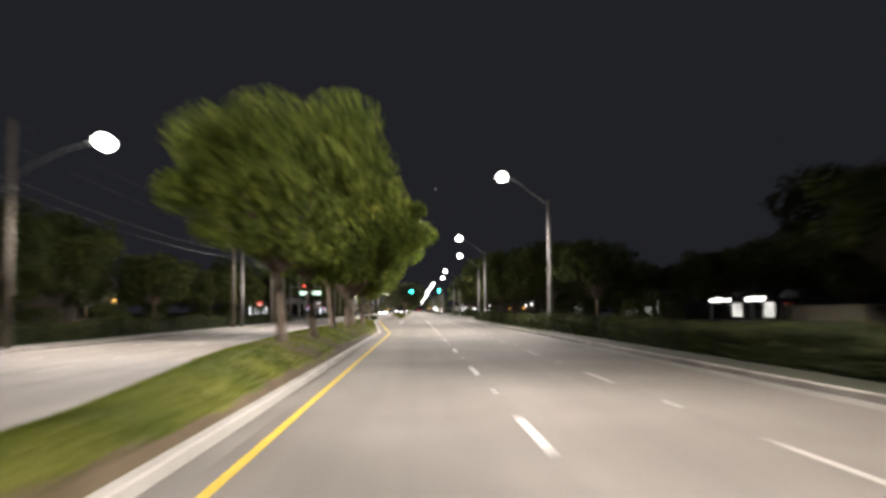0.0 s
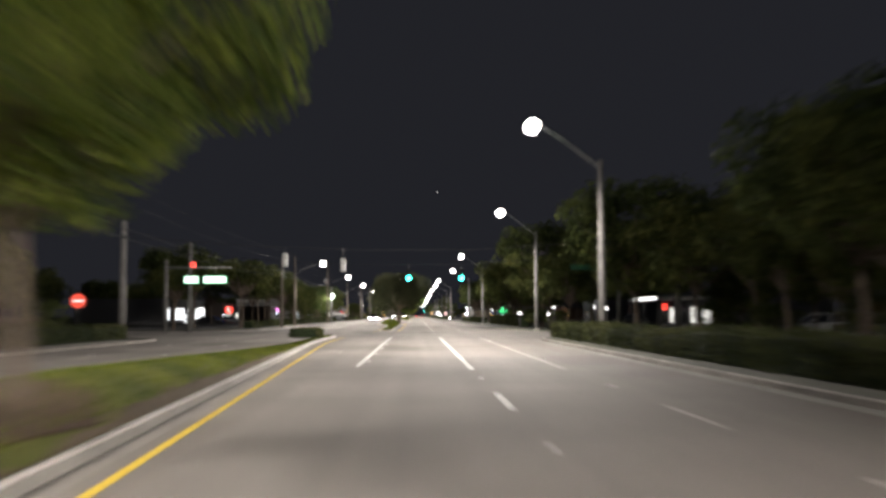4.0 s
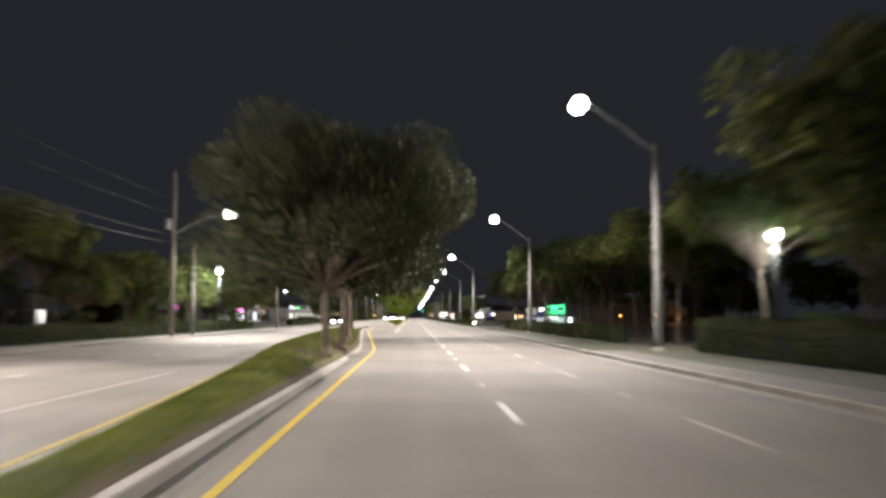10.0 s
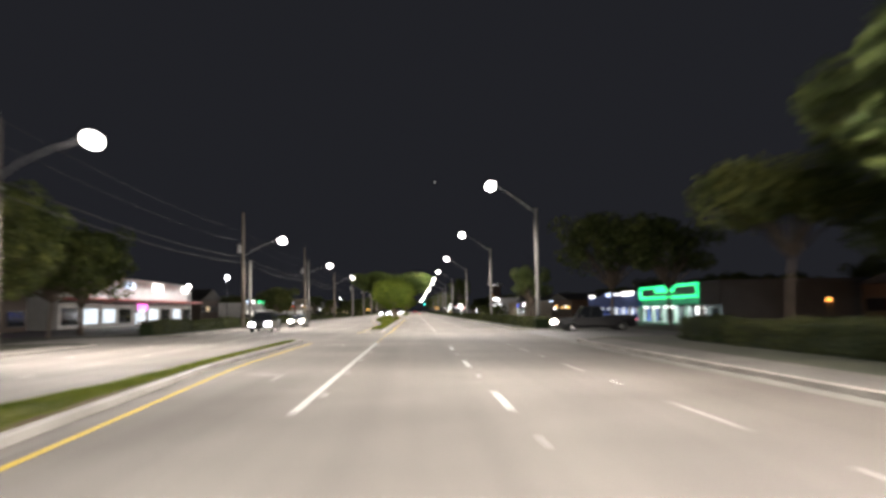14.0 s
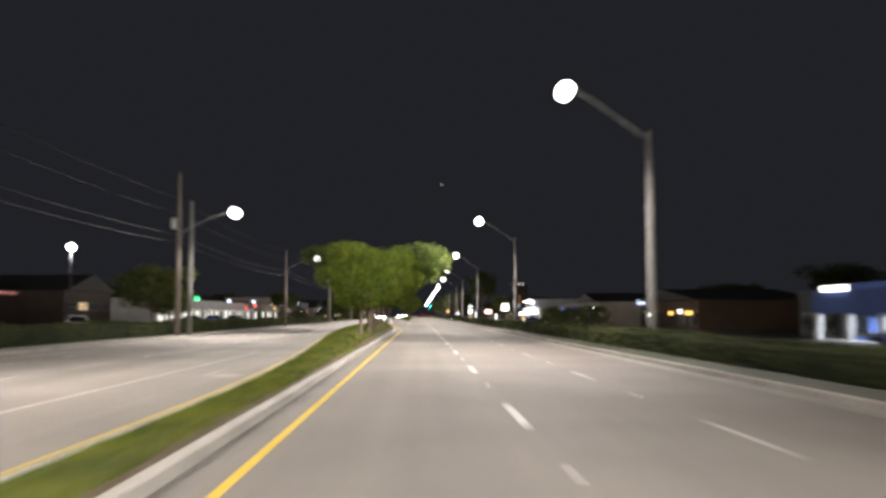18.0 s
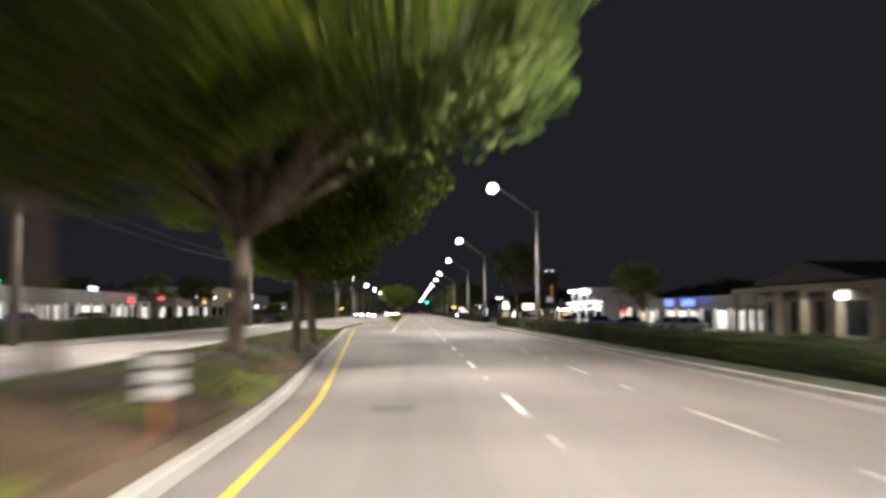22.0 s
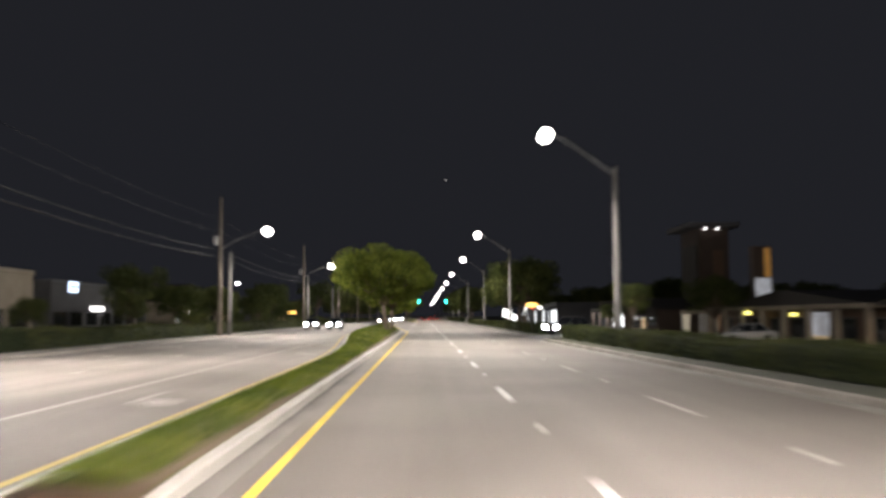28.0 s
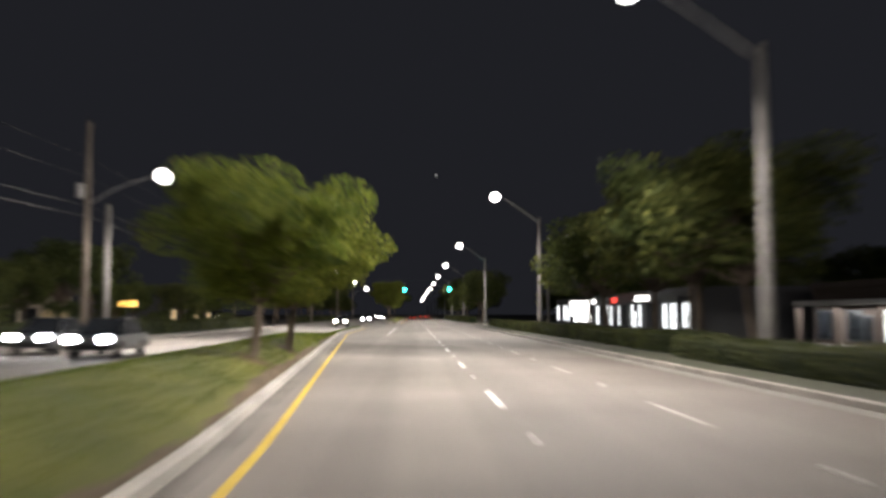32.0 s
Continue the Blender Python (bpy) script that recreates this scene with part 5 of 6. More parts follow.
B("office", "grey low office with a white sign board", -44, 653, 688, 5.8, -1, GREY_WALL, 14, 7, GLASS_DARK, (0.8, 2.4), signs=((659, 2.6, 4.9, 6.2, BLUEWHITE_SIGN), (667, 4.4, 2.6, 3.2, WHITE_SIGN), (680, 1.2, 2.6, 3.1, AMBER_SIGN)))
B("house", "pale gabled house behind the hedge", -43, 700, 718, 4.4, -1, CREAM_WALL, 12, 4, GLASS_DARK, (0.9, 2.2), roof=3.4, signs=((709, 0.9, 2.6, 3.0, WHITE_SIGN), (716, 2.2, 4.0, 4.5, BLUEWHITE_SIGN)))
B("house", "pale gabled house with an orange lit garage", -43, 724, 744, 3.8, -1, CREAM_WALL, 12, 4, SHOP_WARM, (0.3, 2.2), (2, 3), roof=3.2)
B("shop_row", "distant dim shop row", -43, 782, 830, 4.0, -1, GREY_WALL, 14, 9, SHOP_WARM, (0.5, 2.4), (1, 4, 6))

area(29.0, 688, 2.7, 1.4, 17, 900, (0.95, 0.98, 1.0))
area(29.5, 598.5, 2.75, 1.0, 14, 420, (1.0, 0.62, 0.26))
area(25.6, 478.5, 2.9, 1.0, 2.0, 160, (1.0, 0.93, 0.82))
area(-40.7, 403, 6.4, 1.2, 50, 2500, (0.95, 0.98, 1.0))
area(29.7, 392, 1.9, 1.6, 31, 1600, (0.80, 0.88, 1.0))
area(29.8, 364, 1.95, 1.6, 22, 800, (0.72, 0.95, 0.95))
area(28.5, 364, 2.9, 0.4, 22, 260, (0.02, 1.0, 0.4))
area(-41.8, 524, 2.7, 1.6, 68, 900, (1.0, 0.97, 0.9))
area(30.9, 523, 2.45, 1.4, 36, 500, (1.0, 0.97, 0.92))


def wall_lamp(parent, x, y, z, length, power, colour, mat=WHITE_LAMP):
    """A long oval lamp on a front that faces the road, with its light."""
    lamp = part("wall_lamp", ball((x - 0.22, y, z), (0.12, length / 2, 0.16), None, 12, 8), mat, parent, "glaring oval lamp", smooth=True)
    part("bracket", box((x - 0.16, y - 0.06, z + 0.10), (x, y + 0.06, z + 0.18), 0.01), DARK_METAL, lamp)
    if power:
        d = bpy.data.lights.new("wall_light", "POINT")
        d.energy, d.color, d.shadow_soft_size = power, colour, 0.3
        new("wall_light", d).location = parent.location + Vector((x - 0.75, y, z - 0.25))


def white_shop(x, y0, y1, split):
    """Glaring white shop: two storeys from split to y1, one storey from y0 to split, a fascia between that glows in
    place of lamplight.
    """
    t = thing("car_wash", "glaring white two-storey shop with lamps along its eave", "building", (x, y0, 0.12 + drop(x, (y0 + y1) / 2)))
    L, m = y1 - y0, split - y0
    part("wall", box((0, 0, -0.5), (14, L, 3.7)), WHITE_WALL, t)
    part("upper_wall", box((0.25, m, 3.7), (12, L, 6.2), 0.02), WHITE_WALL, t)
    part("roof", box((-0.55, m - 0.4, 6.2), (12.4, L + 0.4, 6.45), 0.05), WHITE_WALL, t)
    # The fascia is no lamp; the lamplight on it is put in as emission.
    part("band", box((-0.75, m + 1.2, 3.62), (-0.02, L + 0.2, 4.02), 0.05), GLOW_FASCIA, t, "white fascia between the storeys, its lamplight put in as glow")
    part("band", box((-0.9, 0.3, 3.72), (-0.02, m - 1.2, 4.05), 0.12), GLOW_FASCIA, t, "white fascia over the low wing, its lamplight put in as glow")
    part("plinth", box((-0.10, 0, -0.4), (-0.004, L, 0.35), 0.02), SIDEWALK, t)
    part("coping", box((-0.06, 0.02, 3.58), (-0.004, L - 0.02, 3.64)), GREY_METAL, t)
    # a rounded gable over the low wing
    for yc, w, z, h in ((m / 2, 3.0, 4.05, 0.95),):
        bm = bmesh.new()
        arc = [(w / 2 * math.cos(a), h * math.sin(a)) for a in (math.pi * k / 12 for k in range(13))]
        rows = [[bm.verts.new((xx, yc + dy, z + dz)) for dy, dz in arc] for xx in (-0.5, 0.1)]
        for k in range(12):
            bm.faces.new((rows[0][k], rows[0][k + 1], rows[1][k + 1], rows[1][k]))
        bm.faces.new(rows[0][::-1])
        bm.faces.new(rows[1])
        part("gable", bm, WHITE_WALL, t, "rounded white gable")
    for ya, yb, z0, z1 in ((2.0, 5.0, 1.1, 2.6), (8.0, 12.5, 0.9, 2.6), (15.4, 18.4, 1.1, 2.65), (22.7, 27.0, 1.1, 2.7), (11.4, 12.6, 4.5, 5.8), (15.4, 17.9, 4.5, 5.7), (22.6, 26.4, 4.5, 5.7)):
        fr = part("window", box((-0.05 if z0 < 3 else 0.19, ya - 0.09, z0 - 0.09), (0.03 if z0 < 3 else 0.27, yb + 0.09, z1 + 0.09)), GREY_METAL, t)
        mid, xx = (ya + yb) / 2, -0.075 if z0 < 3 else 0.165
        for a, b in ((ya, mid - 0.04), (mid + 0.04, yb)):
            part("pane", box((xx, a, z0), (xx + 0.018, b, z1)), GLASS_DARK, fr)
        part("sill", box((xx - 0.12, ya - 0.15, z0 - 0.17), (xx + 0.08, yb + 0.15, z0 - 0.10), 0.01), WHITE_WALL, fr)
    dr = part("door", box((-0.06, 20.0, 0.0), (0.02, 21.1, 2.15)), DARK_METAL, t)
    part("pane", box((-0.085, 20.12, 0.25), (-0.065, 20.98, 2.0)), SHOP_COOL, dr)
    part("handle", tube([(-0.12, 20.16, 0.9), (-0.12, 20.16, 1.3)], [0.018, 0.018], 8), CHROME, dr)
    for ly, ln, pw in ((13.4, 1.4, 130), (16.4, 1.7, 150), (22.6, 1.5, 150), (27.2, 1.7, 130)):
        wall_lamp(t, -0.3, ly, 6.02, ln, pw, (0.94, 0.97, 1.0))
    for ly in (3.2, 6.6, 14.0, 21.4, 28.2):
        wall_lamp(t, -0.02, ly, 3.05, 0.7, 75, (0.94, 0.97, 1.0))


GLOW_FASCIA = glow("glowing_white_fascia", (0.96, 0.98, 1.0), 2.2, 0.5, 0.6)
white_shop(30, 561, 590.2, 572.2)
# oval lamps under the eave of the orange shop
for ly, ln in ((602.6, 2.6), (597.0, 2.2), (593.6, 1.8), (591.6, 1.2)):
    wall_lamp(orange_shop, -0.35, ly - 598.5, 2.72, ln, 0, (1, 1, 1))


def porch(x, y0, y1, h):
    """Pale lit entrance porch at the end of the arcade: two piers, a head and a dark doorway behind."""
    t = thing("entrance_porch", "pale lit entrance porch with a dark doorway", "porch", (x, y0, 0.12 + drop(x, y0)))
    L = y1 - y0
    part("back_wall", box((2.2, 0, -0.4), (6, L, h)), BROWN_WALL, t)
    for y in (0.0, L - 0.9):
        part("pier", box((-0.4, y, -0.4), (0.4, y + 0.9, h - 0.45), 0.04), WHITE_WALL, t)
    part("head", box((-0.5, -0.15, h - 0.45), (2.2, L + 0.15, h), 0.06), CREAM_WALL, t)
    dr = part("door", box((2.1, L * 0.32, 0.0), (2.19, L * 0.70, 2.1), 0.01), DARK_METAL, t)
    part("handle", tube([(2.06, L * 0.36, 0.9), (2.06, L * 0.36, 1.25)], [0.018, 0.018], 8), CHROME, dr)
    part("floor_slab", box((-0.9, -0.3, -0.4), (2.1, L + 0.3, 0.05), 0.02), SIDEWALK, t)
    wall_lamp(t, 0.9, L * 0.5, h - 0.62, 0.9, 150, (1.0, 0.88, 0.66), YELLOW_LAMP)


porch(30.4, 643.6, 651.0, 2.9)

# dark tower with a wide flat cap and two lamps under it, and a slim pylon lit amber
t = thing("tower", "dark brown tower with a wide flat cap and two small lamps", "tower", (37.6, 665, 0.12 + drop(37.6, 665)))
part("shaft", box((-1.9, -4, -0.5), (1.9, 4, 13.5), 0.03), DARK_BRICK, t)
part("side_panel", box((-2.1, -3.2, -0.5), (-1.904, 3.2, 11.4), 0.02), ROOF_TILE, t)
part("recess", box((-0.2, -4.05, 3.0), (1.2, -4.004, 10.6)), BROWN_WALL, t)
part("cap", box((-3.6, -4.8, 13.5), (3.2, 4.8, 14.2), 0.06), GREY_WALL, t)
for lx in (-1.2, 0.4):
    part("lamp", ball((lx, -4.35, 13.39), (0.24, 0.14, 0.12), None, 10, 6), WHITE_SIGN, t, "small white lamp", smooth=True)
t = thing("pylon", "slim pylon with an amber lit strip over a white panel", "sign", (33.2, 634, 0.12 + drop(33.2, 634)))
part("core", box((-1.2, -0.5, 2.5), (0.6, 0.6, 9.0), 0.04), DARK_BRICK, t)
part("foot", box((-0.9, -0.3, -0.4), (0.3, 0.4, 2.5)), DARK_BRICK, t)
part("strip", box((-0.1, -0.58, 6.0), (0.5, -0.504, 8.8), 0.01), DIM_AMBER, t, "dim amber lit strip")
part("panel", box((-1.1, -0.58, 4.0), (0.5, -0.504, 5.9), 0.01), DIM_WHITE, t, "pale lit panel")

# ---------------------------------------------------------------- lamps and signs on posts
def post_lamp(x, y, z, mat, label, r=0.22, power=0, colour=(1, 1, 1)):
    low = drop(x, y)
    t = thing("lamp_post", label, "lamp post", (x, y, 0.12 + low))
    z -= low
    part("post", tube([(0, 0, 0), (0, 0, z - 0.12)], [0.08, 0.05], 8), DARK_METAL, t, smooth=True)
    part("hood", tube([(0, 0, z - 0.14 + r), (0, 0, z - 0.06 + r)], [r * 0.9, r * 0.3], 12), DARK_METAL, t)
    part("globe", ball((0, 0, z - 0.12), (r, r, r)), mat, t, "glowing lamp globe", smooth=True)
    if power:
        d = bpy.data.lights.new("post_light", "POINT")
        d.energy, d.color, d.shadow_soft_size = power, colour, r
        ob = new("post_light", d)
        ob.location = (x, y, z + low - 0.12 - r - 0.15)


post_lamp(-19.3, 274.5, 6.2, WHITE_LAMP, "white floodlight on a dark post under a tree", 0.3, 5000, (0.9, 1.0, 0.95))
post_lamp(-37, 438, 8.9, WHITE_LAMP, "white parking lot lamp on a tall dark post", 0.4, 1500, (0.95, 0.97, 1))
post_lamp(-37, 409, 6.3, WHITE_LAMP, "white parking lot lamp on a dark post", 0.3)
post_lamp(-40.8, 740, 9.2, WHITE_LAMP, "white parking lot lamp on a tall dark post", 0.3)
post_lamp(42.0, 338, 2.1, ORANGE_LAMP, "orange sodium lamp on a short post", 0.24, 220, (1, 0.42, 0.08))
post_lamp(36.8, 342, 2.0, ORANGE_LAMP, "orange sodium lamp on a short post", 0.2, 120, (1, 0.42, 0.08))
post_lamp(16.0, 226.8, 5.4, WHITE_LAMP, "white floodlight on a dark post among the trees", 0.26, 900, (0.93, 1.0, 0.95))
post_lamp(25.5, 710, 2.6, WHITE_LAMP, "white parking lot lamp on a dark post", 0.3)
post_lamp(32, 709, 2.3, WHITE_LAMP, "white parking lot lamp on a dark post", 0.3)
post_lamp(23.2, 183, 2.4, WHITE_SIGN, "white parking lot lamp on a dark post", 0.2)
post_lamp(24, 116, 4.6, WHITE_LAMP, "white parking lot lamp on a dark post", 0.2)
post_lamp(-30, 120, 3.4, WHITE_LAMP, "small white lamp on a dark post", 0.2)


def sign_post(x, y, w, z0, z1, mat, label, posts=1, bars=0, bar_mat=None):
    t = thing("sign", label, "sign", (x, y, 0.12 + drop(x, y)))
    face = part("board", box((-w / 2, -0.12, z0), (w / 2, 0.12, z1), 0.04), mat, t)
    part("rim", box((-w / 2 - 0.05, -0.10, z0 - 0.06), (w / 2 + 0.05, 0.10, z1 + 0.06), 0.03), DARK_METAL, t)
    for i in range(posts):
        px = 0 if posts == 1 else -w / 2 + 0.2 + (w - 0.4) * i / (posts - 1)
        part("post", tube([(px, 0, 0), (px, 0, z0)], [0.09, 0.08], 8), DARK_METAL, t)
    for i in range(bars):
        z = z0 + (z1 - z0) * (i + 0.7) / (bars + 0.4)
        part("lettering", box((-w * 0.36, -0.135, z - 0.07), (w * 0.36, -0.124, z + 0.07)), bar_mat or DARK_METAL, t, "plain bar of lettering")


def monument_sign(x, y):
    """Tall two-legged sign with a stack of lit panels over a dark base."""
    t = thing("monument_sign", "tall monument sign with pale and green lit panels", "sign", (x, y, 0.12))
    part("base", box((-0.42, -0.22, 0), (0.42, 0.22, 0.85), 0.03), DARK_BRICK, t)
    for px in (-0.38, 0.38):
        part("post", box((px - 0.05, -0.08, 0.85), (px + 0.05, 0.08, 2.95), 0.01), DARK_METAL, t)
    for z0, z1, mt, name in ((0.95, 1.55, SHOP_WARM, "warm lit panel"), (1.62, 1.78, GREEN_EDGE, "green lit strip"), (1.85, 2.55, WHITE_SIGN, "white lit panel"), (2.6, 2.82, GREEN_EDGE, "green lit strip")):
        pn = part("panel", box((-0.32, -0.10, z0), (0.32, 0.10, z1), 0.015), mt, t, name)
        if z1 - z0 > 0.4:
            for k in (0.35, 0.68):
                zc = z0 + (z1 - z0) * k
                part("lettering", box((-0.24, -0.115, zc - 0.04), (0.22, -0.103, zc + 0.04)), DARK_METAL, pn, "plain bar of lettering")
    part("cap", box((-0.46, -0.16, 2.95), (0.46, 0.16, 3.05), 0.02), DARK_METAL, t)


def disc_lamp(x, y, z):
    """A flat glowing disc on a slim dark post."""
    t = thing("disc_lamp", "flat white disc lamp on a slim dark post", "lamp post", (x, y, 0.12))
    part("post", tube([(0, 0, 0), (0, 0, z - 0.25)], [0.11, 0.08], 10), DARK_METAL, t, smooth=True)
    part("neck", tube([(0, 0, z - 0.26), (0, 0, z - 0.12)], [0.08, 0.36], 14), DARK_METAL, t, smooth=True)
    part("disc", tube([(0, 0, z - 0.12), (0, 0, z - 0.03), (0, 0, z + 0.04)], [0.5, 0.54, 0.34], 20), WHITE_SIGN, t, "glowing flat disc", smooth=True)


def oval_sign(x, y, z, a, b):
    t = thing("oval_sign", "small amber lit oval sign on a slim post", "sign", (x, y, 0.12))
    part("post", tube([(0, 0.06, 0), (0, 0.06, z - 0.12 - b)], [0.045, 0.04], 8), DARK_METAL, t, smooth=True)
    part("board", ball((0, 0, z - 0.12), (a, 0.07, b), None, 20, 10), AMBER_SIGN, t, "glowing amber oval", smooth=True)


RED_AND_WHITE = glow("red_and_white_light_box", (1.0, 0.62, 0.55), 3.2)
sign_post(13.3, 286.5, 1.05, 1.8, 2.55, WHITE_WALL, "unlit white notice board on a post", 1, 2)
sign_post(9.0, 437, 0.75, 1.95, 2.65, WHITE_SIGN, "glowing white light-box sign on a post", 1)
monument_sign(10.5, 525.0)
disc_lamp(11.7, 544.3, 3.4)
sign_post(15.8, 545.0, 1.6, 1.75, 2.6, RED_AND_WHITE, "glowing red and white light-box sign on a post", 1)
sign_post(12.2, 181, 0.45, 1.6, 1.85, WHITE_SIGN, "glowing white light-box sign on a post", 1)
for lx, lz in ((14.2, 2.4), (13.6, 1.7)):
    post_lamp(lx, 167.4, lz, WHITE_SIGN, "small lamp on a low post at the corner", 0.11)
sign_post(16.0, 716, 1.8, 1.4, 2.8, WHITE_SIGN, "glowing white light-box sign on a post", 1)
sign_post(17.5, 722, 1.8, 0.8, 1.7, WHITE_SIGN, "glowing white low sign", 2)
sign_post(-23.8, 706, 1.6, 2.2, 2.7, AMBER_SIGN, "amber lit oval sign on a post", 1)
oval_sign(9.15, 624.5, 2.59, 0.52, 0.2)


def round_sign(x, y, z, r, label):
    t = thing("road_sign", label, "road sign", (x, y, 0.12))
    part("post", tube([(0, 0, 0), (0, 0, z + r * 0.6)], [0.04, 0.04], 8), GREY_METAL, t)
    disc = part("disc", tube([(0, -0.05, z), (0, -0.075, z)], [r, r], 24), RED_SHEET, t, "red reflective disc, its reflected light put in as glow")
    part("bar", box((-r * 0.72, -0.084, z - r * 0.17), (r * 0.72, -0.077, z + r * 0.17)), WHITE_SHEET, disc, "plain white bar")


# The sheeting emits by itself, in place of light thrown back from it.
RED_SHEET = glow("glowing_red_sheeting", (1.0, 0.10, 0.06), 1.1)
WHITE_SHEET = glow("glowing_white_sheeting", (1.0, 0.8, 0.75), 1.2)
round_sign(-26.2, 145, 2.75, 0.55, "round red no-entry sign with a white bar")

# ---------------------------------------------------------------- vehicles
def car(x, y, turn, paint, label, front=HEADLIGHT, tall=1.5, pickup=False, lights=True):
    """A car that faces its own +y; built at the origin and turned."""
    t = thing("pickup_truck" if pickup else "car", label, "car", (x, y, 0.0), turn)
    Lh, W = (2.75, 0.98) if pickup else (2.25, 0.9)
    # body: a side outline with wheel arches, drawn in towards the sills and the bonnet
    def arch(cy):
        return [(cy + 0.40 * math.cos(a), 0.30 + 0.40 * math.sin(a)) for a in (math.pi * k / 8 for k in range(9))]
    hood, deck = (0.98, 1.0) if pickup else (0.86, 0.92)
    outline = [(-Lh, 0.34)] + arch(-Lh * 0.62)[::-1] + arch(Lh * 0.62)[::-1] + [(Lh, 0.34), (Lh + 0.03, 0.60), (Lh - 0.10, hood - 0.12), (Lh * 0.52, hood), (-Lh * 0.78, deck), (-Lh + 0.04, deck - 0.06), (-Lh - 0.02, 0.62)]
    bm = bmesh.new()
    rows = []
    for fx in (-1, -0.93, 0.93, 1):
        rows.append([bm.verts.new((fx * W - (0.05 * fx if abs(fx) == 1 and (pz < 0.45 or pz > 0.8) else 0), py, pz + (0.02 if abs(fx) < 1 and pz > 0.8 else 0))) for py, pz in outline])
    n = len(outline)
    for ra, rb in zip(rows, rows[1:]):
        for k in range(n):
            bm.faces.new((ra[k], ra[(k + 1) % n], rb[(k + 1) % n], rb[k]))
    caps = [bm.faces.new(rows[0][::-1]), bm.faces.new(rows[-1])]
    bmesh.ops.triangulate(bm, faces=caps)
    bmesh.ops.recalc_face_normals(bm, faces=bm.faces)
    part("body", bm, paint, t)
    bm = bmesh.new()
    c0, c1, r0, r1 = (-0.5, 1.35, -0.3, 0.75) if pickup else (-1.75, 1.2, -1.05, 0.30)
    z0 = deck - 0.02
    lo = [(-W + 0.07, c0, z0), (W - 0.07, c0, z0), (W - 0.07, c1, z0 - 0.05), (-W + 0.07, c1, z0 - 0.05)]
    hi = [(-W + 0.24, r0, tall), (W - 0.24, r0, tall), (W - 0.24, r1, tall), (-W + 0.24, r1, tall)]
    vs = [bm.verts.new(p) for p in lo + hi]
    for f in ((4, 5, 6, 7), (0, 1, 5, 4), (1, 2, 6, 5), (2, 3, 7, 6), (3, 0, 4, 7)):
        bm.faces.new([vs[k] for k in f])
    part("cabin", bm, GLASS_DARK, t, "dark glass cabin")
    part("roof", box((-W + 0.22, r0 - 0.05, tall - 0.01), (W - 0.22, r1 + 0.05, tall + 0.04), 0.018), paint, t)
    for sx in (-1, 1):
        for k, (ya, yb) in enumerate(((c1, r1), (c0, r0), ((c0 + c1) / 2, (r0 + r1) / 2))):
            part("pillar", tube([(sx * (W - 0.07), ya, z0), (sx * (W - 0.24), yb, tall)], [0.045, 0.035], 6), paint, t)
        part("mirror", box((sx * (W + 0.10) - 0.09, c1 - 0.42, z0 + 0.03), (sx * (W + 0.10) + 0.09, c1 - 0.30, z0 + 0.17), 0.03), paint, t)
    if pickup:
        part("bed_wall", box((-W + 0.02, -Lh + 0.05, 0.95), (-W + 0.12, -0.55, 1.14), 0.02), paint, t)
        part("bed_wall", box((W - 0.12, -Lh + 0.05, 0.95), (W - 0.02, -0.55, 1.14), 0.02), paint, t)
    part("bumper", box((-W, Lh - 0.02, 0.38), (W, Lh + 0.08, 0.58), 0.03), BLACK_PLASTIC, t)
    part("bumper", box((-W, -Lh - 0.08, 0.38), (W, -Lh + 0.02, 0.58), 0.03), BLACK_PLASTIC, t)
    part("grille", box((-0.45, Lh - 0.01, 0.62), (0.45, Lh + 0.02, 0.82)), DARK_METAL, t)
    for sx in (-1, 1):
        # Headlight balls exceed true size; the extra width stands for glare.
        part("headlight", ball((sx * (W - 0.27), Lh + 0.01, 0.74), (0.25, 0.08, 0.17)), front if lights else CHROME, t, smooth=True)
        part("tail_light", box((sx * (W - 0.28) - 0.14, -Lh - 0.03, 0.7), (sx * (W - 0.28) + 0.14, -Lh + 0.01, 0.86), 0.01), TAIL if lights else DARK_METAL, t)
        for wy in (-Lh * 0.62, Lh * 0.62):
            wh = part("wheel", tube([(sx * (W - 0.22), wy, 0.33), (sx * (W + 0.01), wy, 0.33)], [0.33, 0.33], 18), RUBBER, t)
            part("rim", tube([(sx * (W + 0.012), wy, 0.33), (sx * (W + 0.022), wy, 0.33)], [0.2, 0.18], 14), CHROME, wh)
    return t


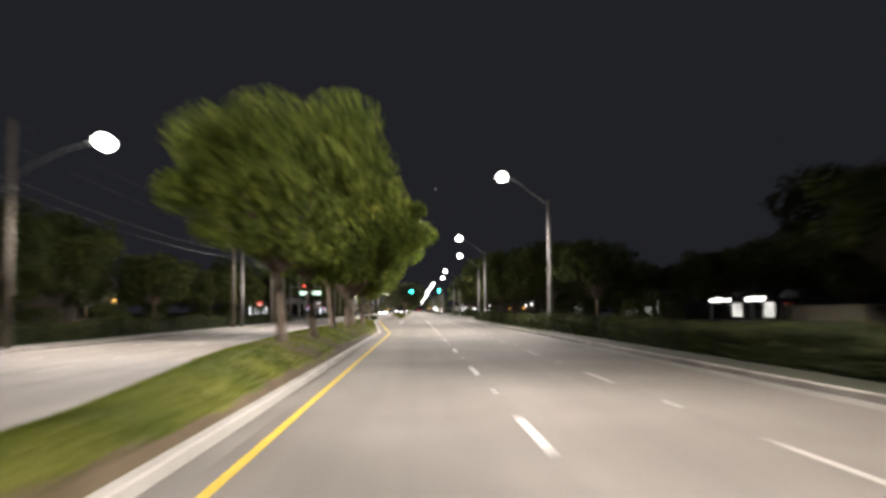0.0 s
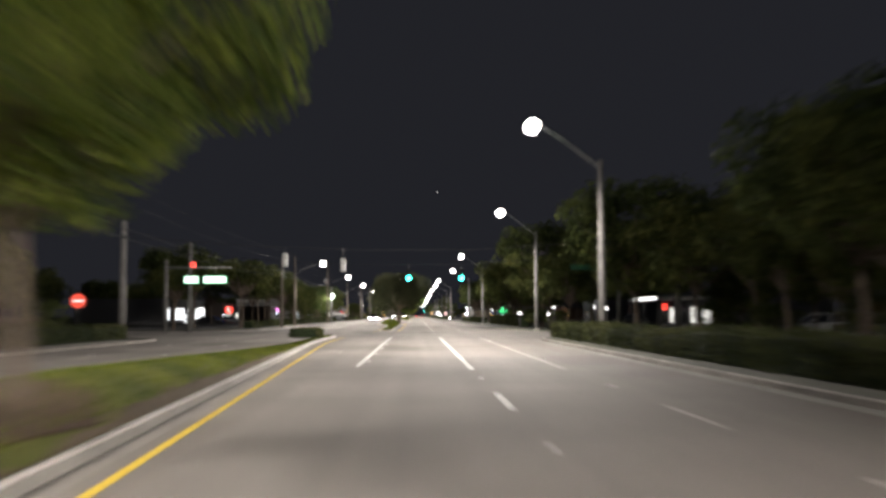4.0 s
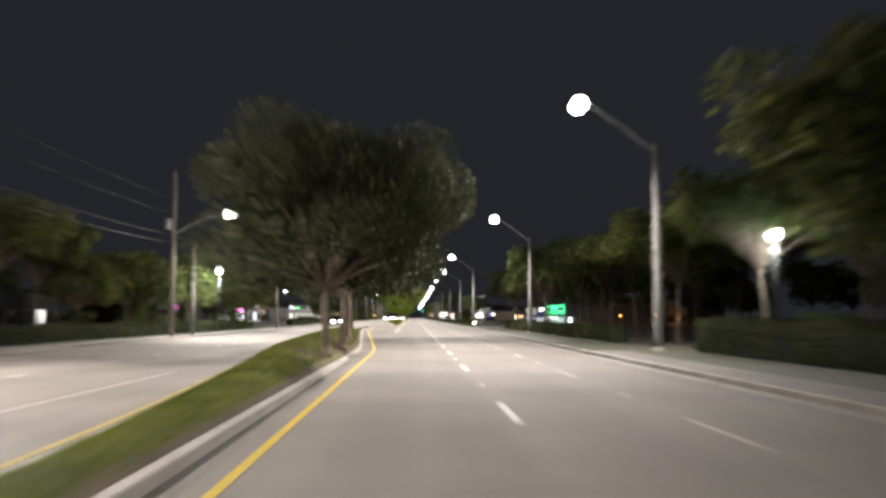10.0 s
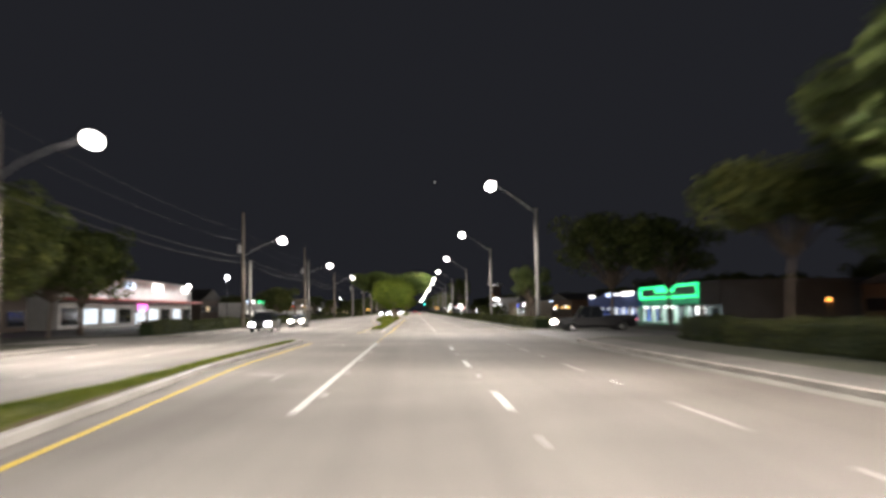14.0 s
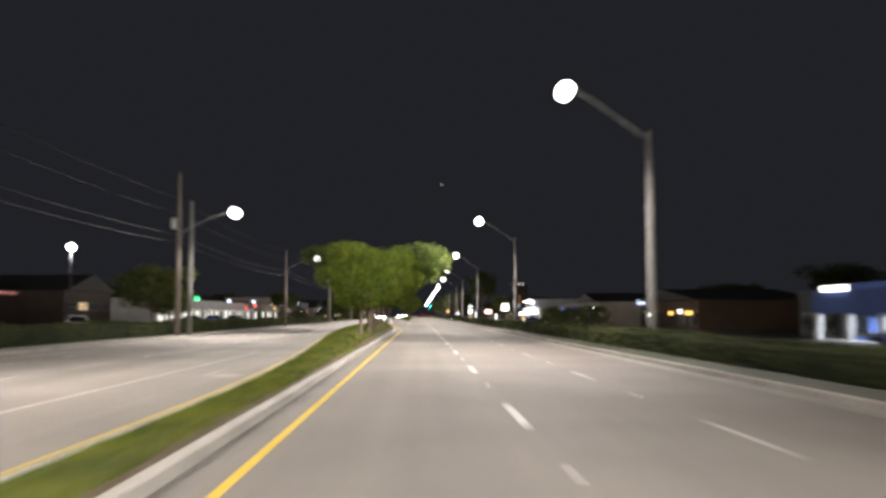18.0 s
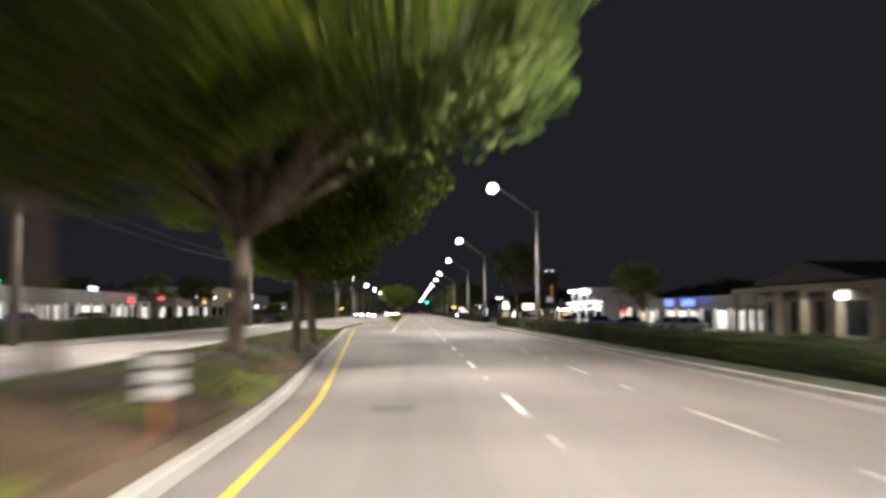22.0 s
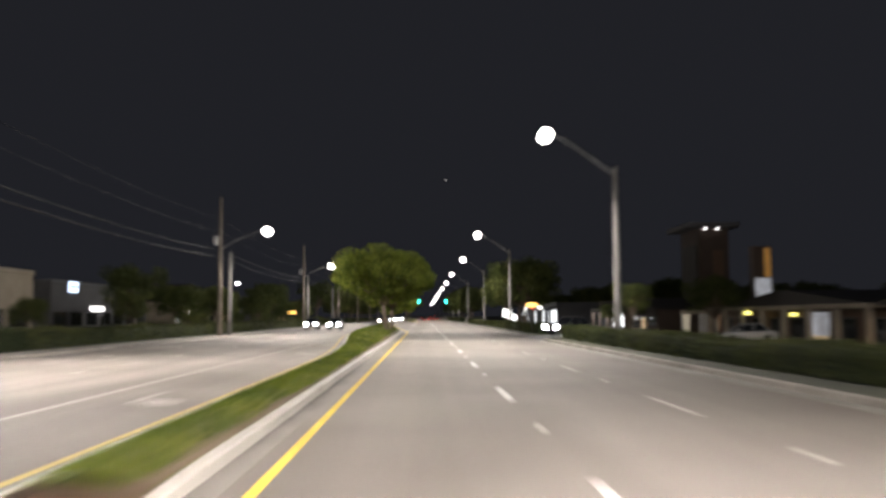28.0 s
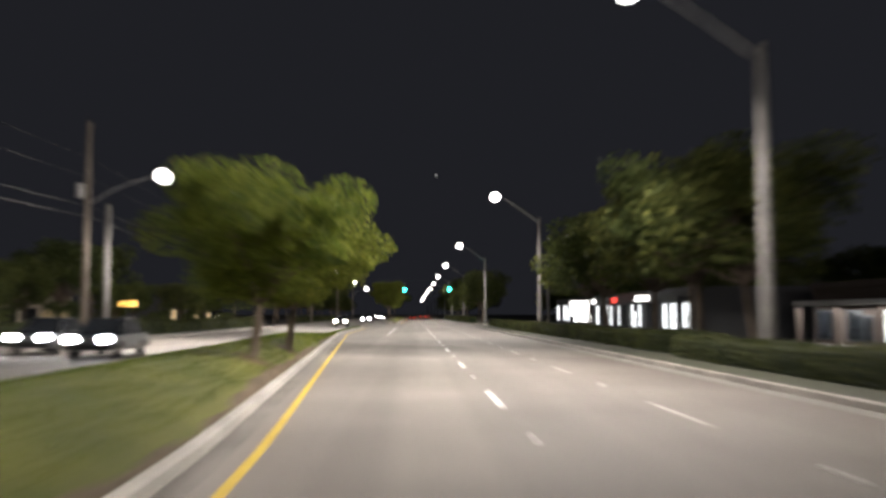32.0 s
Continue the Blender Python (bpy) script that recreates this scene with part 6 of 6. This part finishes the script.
DARK_CAR = car_paint("black_car_paint", (0.02, 0.02, 0.022))
WHITE_CAR = car_paint("white_car_paint", (0.6, 0.6, 0.6))
BLUE_CAR = car_paint("blue_car_paint", (0.04, 0.08, 0.30))
SILVER_CAR = car_paint("silver_car_paint", (0.32, 0.33, 0.34))
car(12.3, 325.7, 90, DARK_CAR, "black pickup truck waiting in a driveway", WARM_HEADLIGHT, 1.75, True)
car(11.9, 621.2, 126, DARK_CAR, "dark car waiting in a driveway with its headlights on", HEADLIGHT)
car(-13.7, 346, 180, DARK_CAR, "dark oncoming pickup truck with glaring headlights", HEADLIGHT, 1.8, True)
# Black paint on all of these stands in for bodies lost behind headlight glare.
CARS_ON = [(-13.6, 368), (-15.6, 671), (-12.1, 668), (-9.6, 750), (-9.6, 812), (-9.6, 900), (-13.0, 960)]
for i, (x, y) in enumerate(CARS_ON):
    car(x, y, 180, DARK_CAR, "oncoming car with glaring headlights, body blackened for the glare", HEADLIGHT if i % 3 else WARM_HEADLIGHT)
for i, (x, y) in enumerate(((-0.2, 905), (3.3, 930), (3.3, 985), (6.6, 1010), (-0.2, 1040))):
    car(x, y, 0, (DARK_CAR, SILVER_CAR)[i % 2], "car ahead with red tail lights")
# parked cars in the lots
for i, (x, y, r) in enumerate(((27, 128, 90), (27, 135, 90), (28, 190, 90), (27.5, 393, 90), (27, 511, 90), (27, 517, 90), (27, 534, 90), (26, 547, 90), (25, 566, 0), (26, 620, 90), (-38, 236, -90), (-38, 240, -90), (-38, 255, -90),
                              (-31, 425, 20), (-39, 496, -90), (-39, 512, -90), (-39, 530, -90), (-39, 533, -90), (-39, 620, -90))):
    car(x, y, r, (SILVER_CAR, WHITE_CAR, DARK_CAR, BLUE_CAR)[i % 4], "parked car in the lot in front of the shops", lights=False).location.z = 0.134 + drop(x, y)

# the one bright star over the road
d = 4500.0
az, el = radians(1.470), radians(8.598)
star = new("star", mesh_of("star", [(0, 0, 0)], [], STAR_GLOW))
bm = ball((0, 0, 0), (3.0, 3.0, 3.0), None, 8, 6)
bm.to_mesh(star.data)
bm.free()
star.location = (d * math.sin(az) * math.cos(el), 316 + d * math.cos(az) * math.cos(el), d * math.sin(el))
tagged(star, "single bright star low in the night sky", "star", kind="structure")
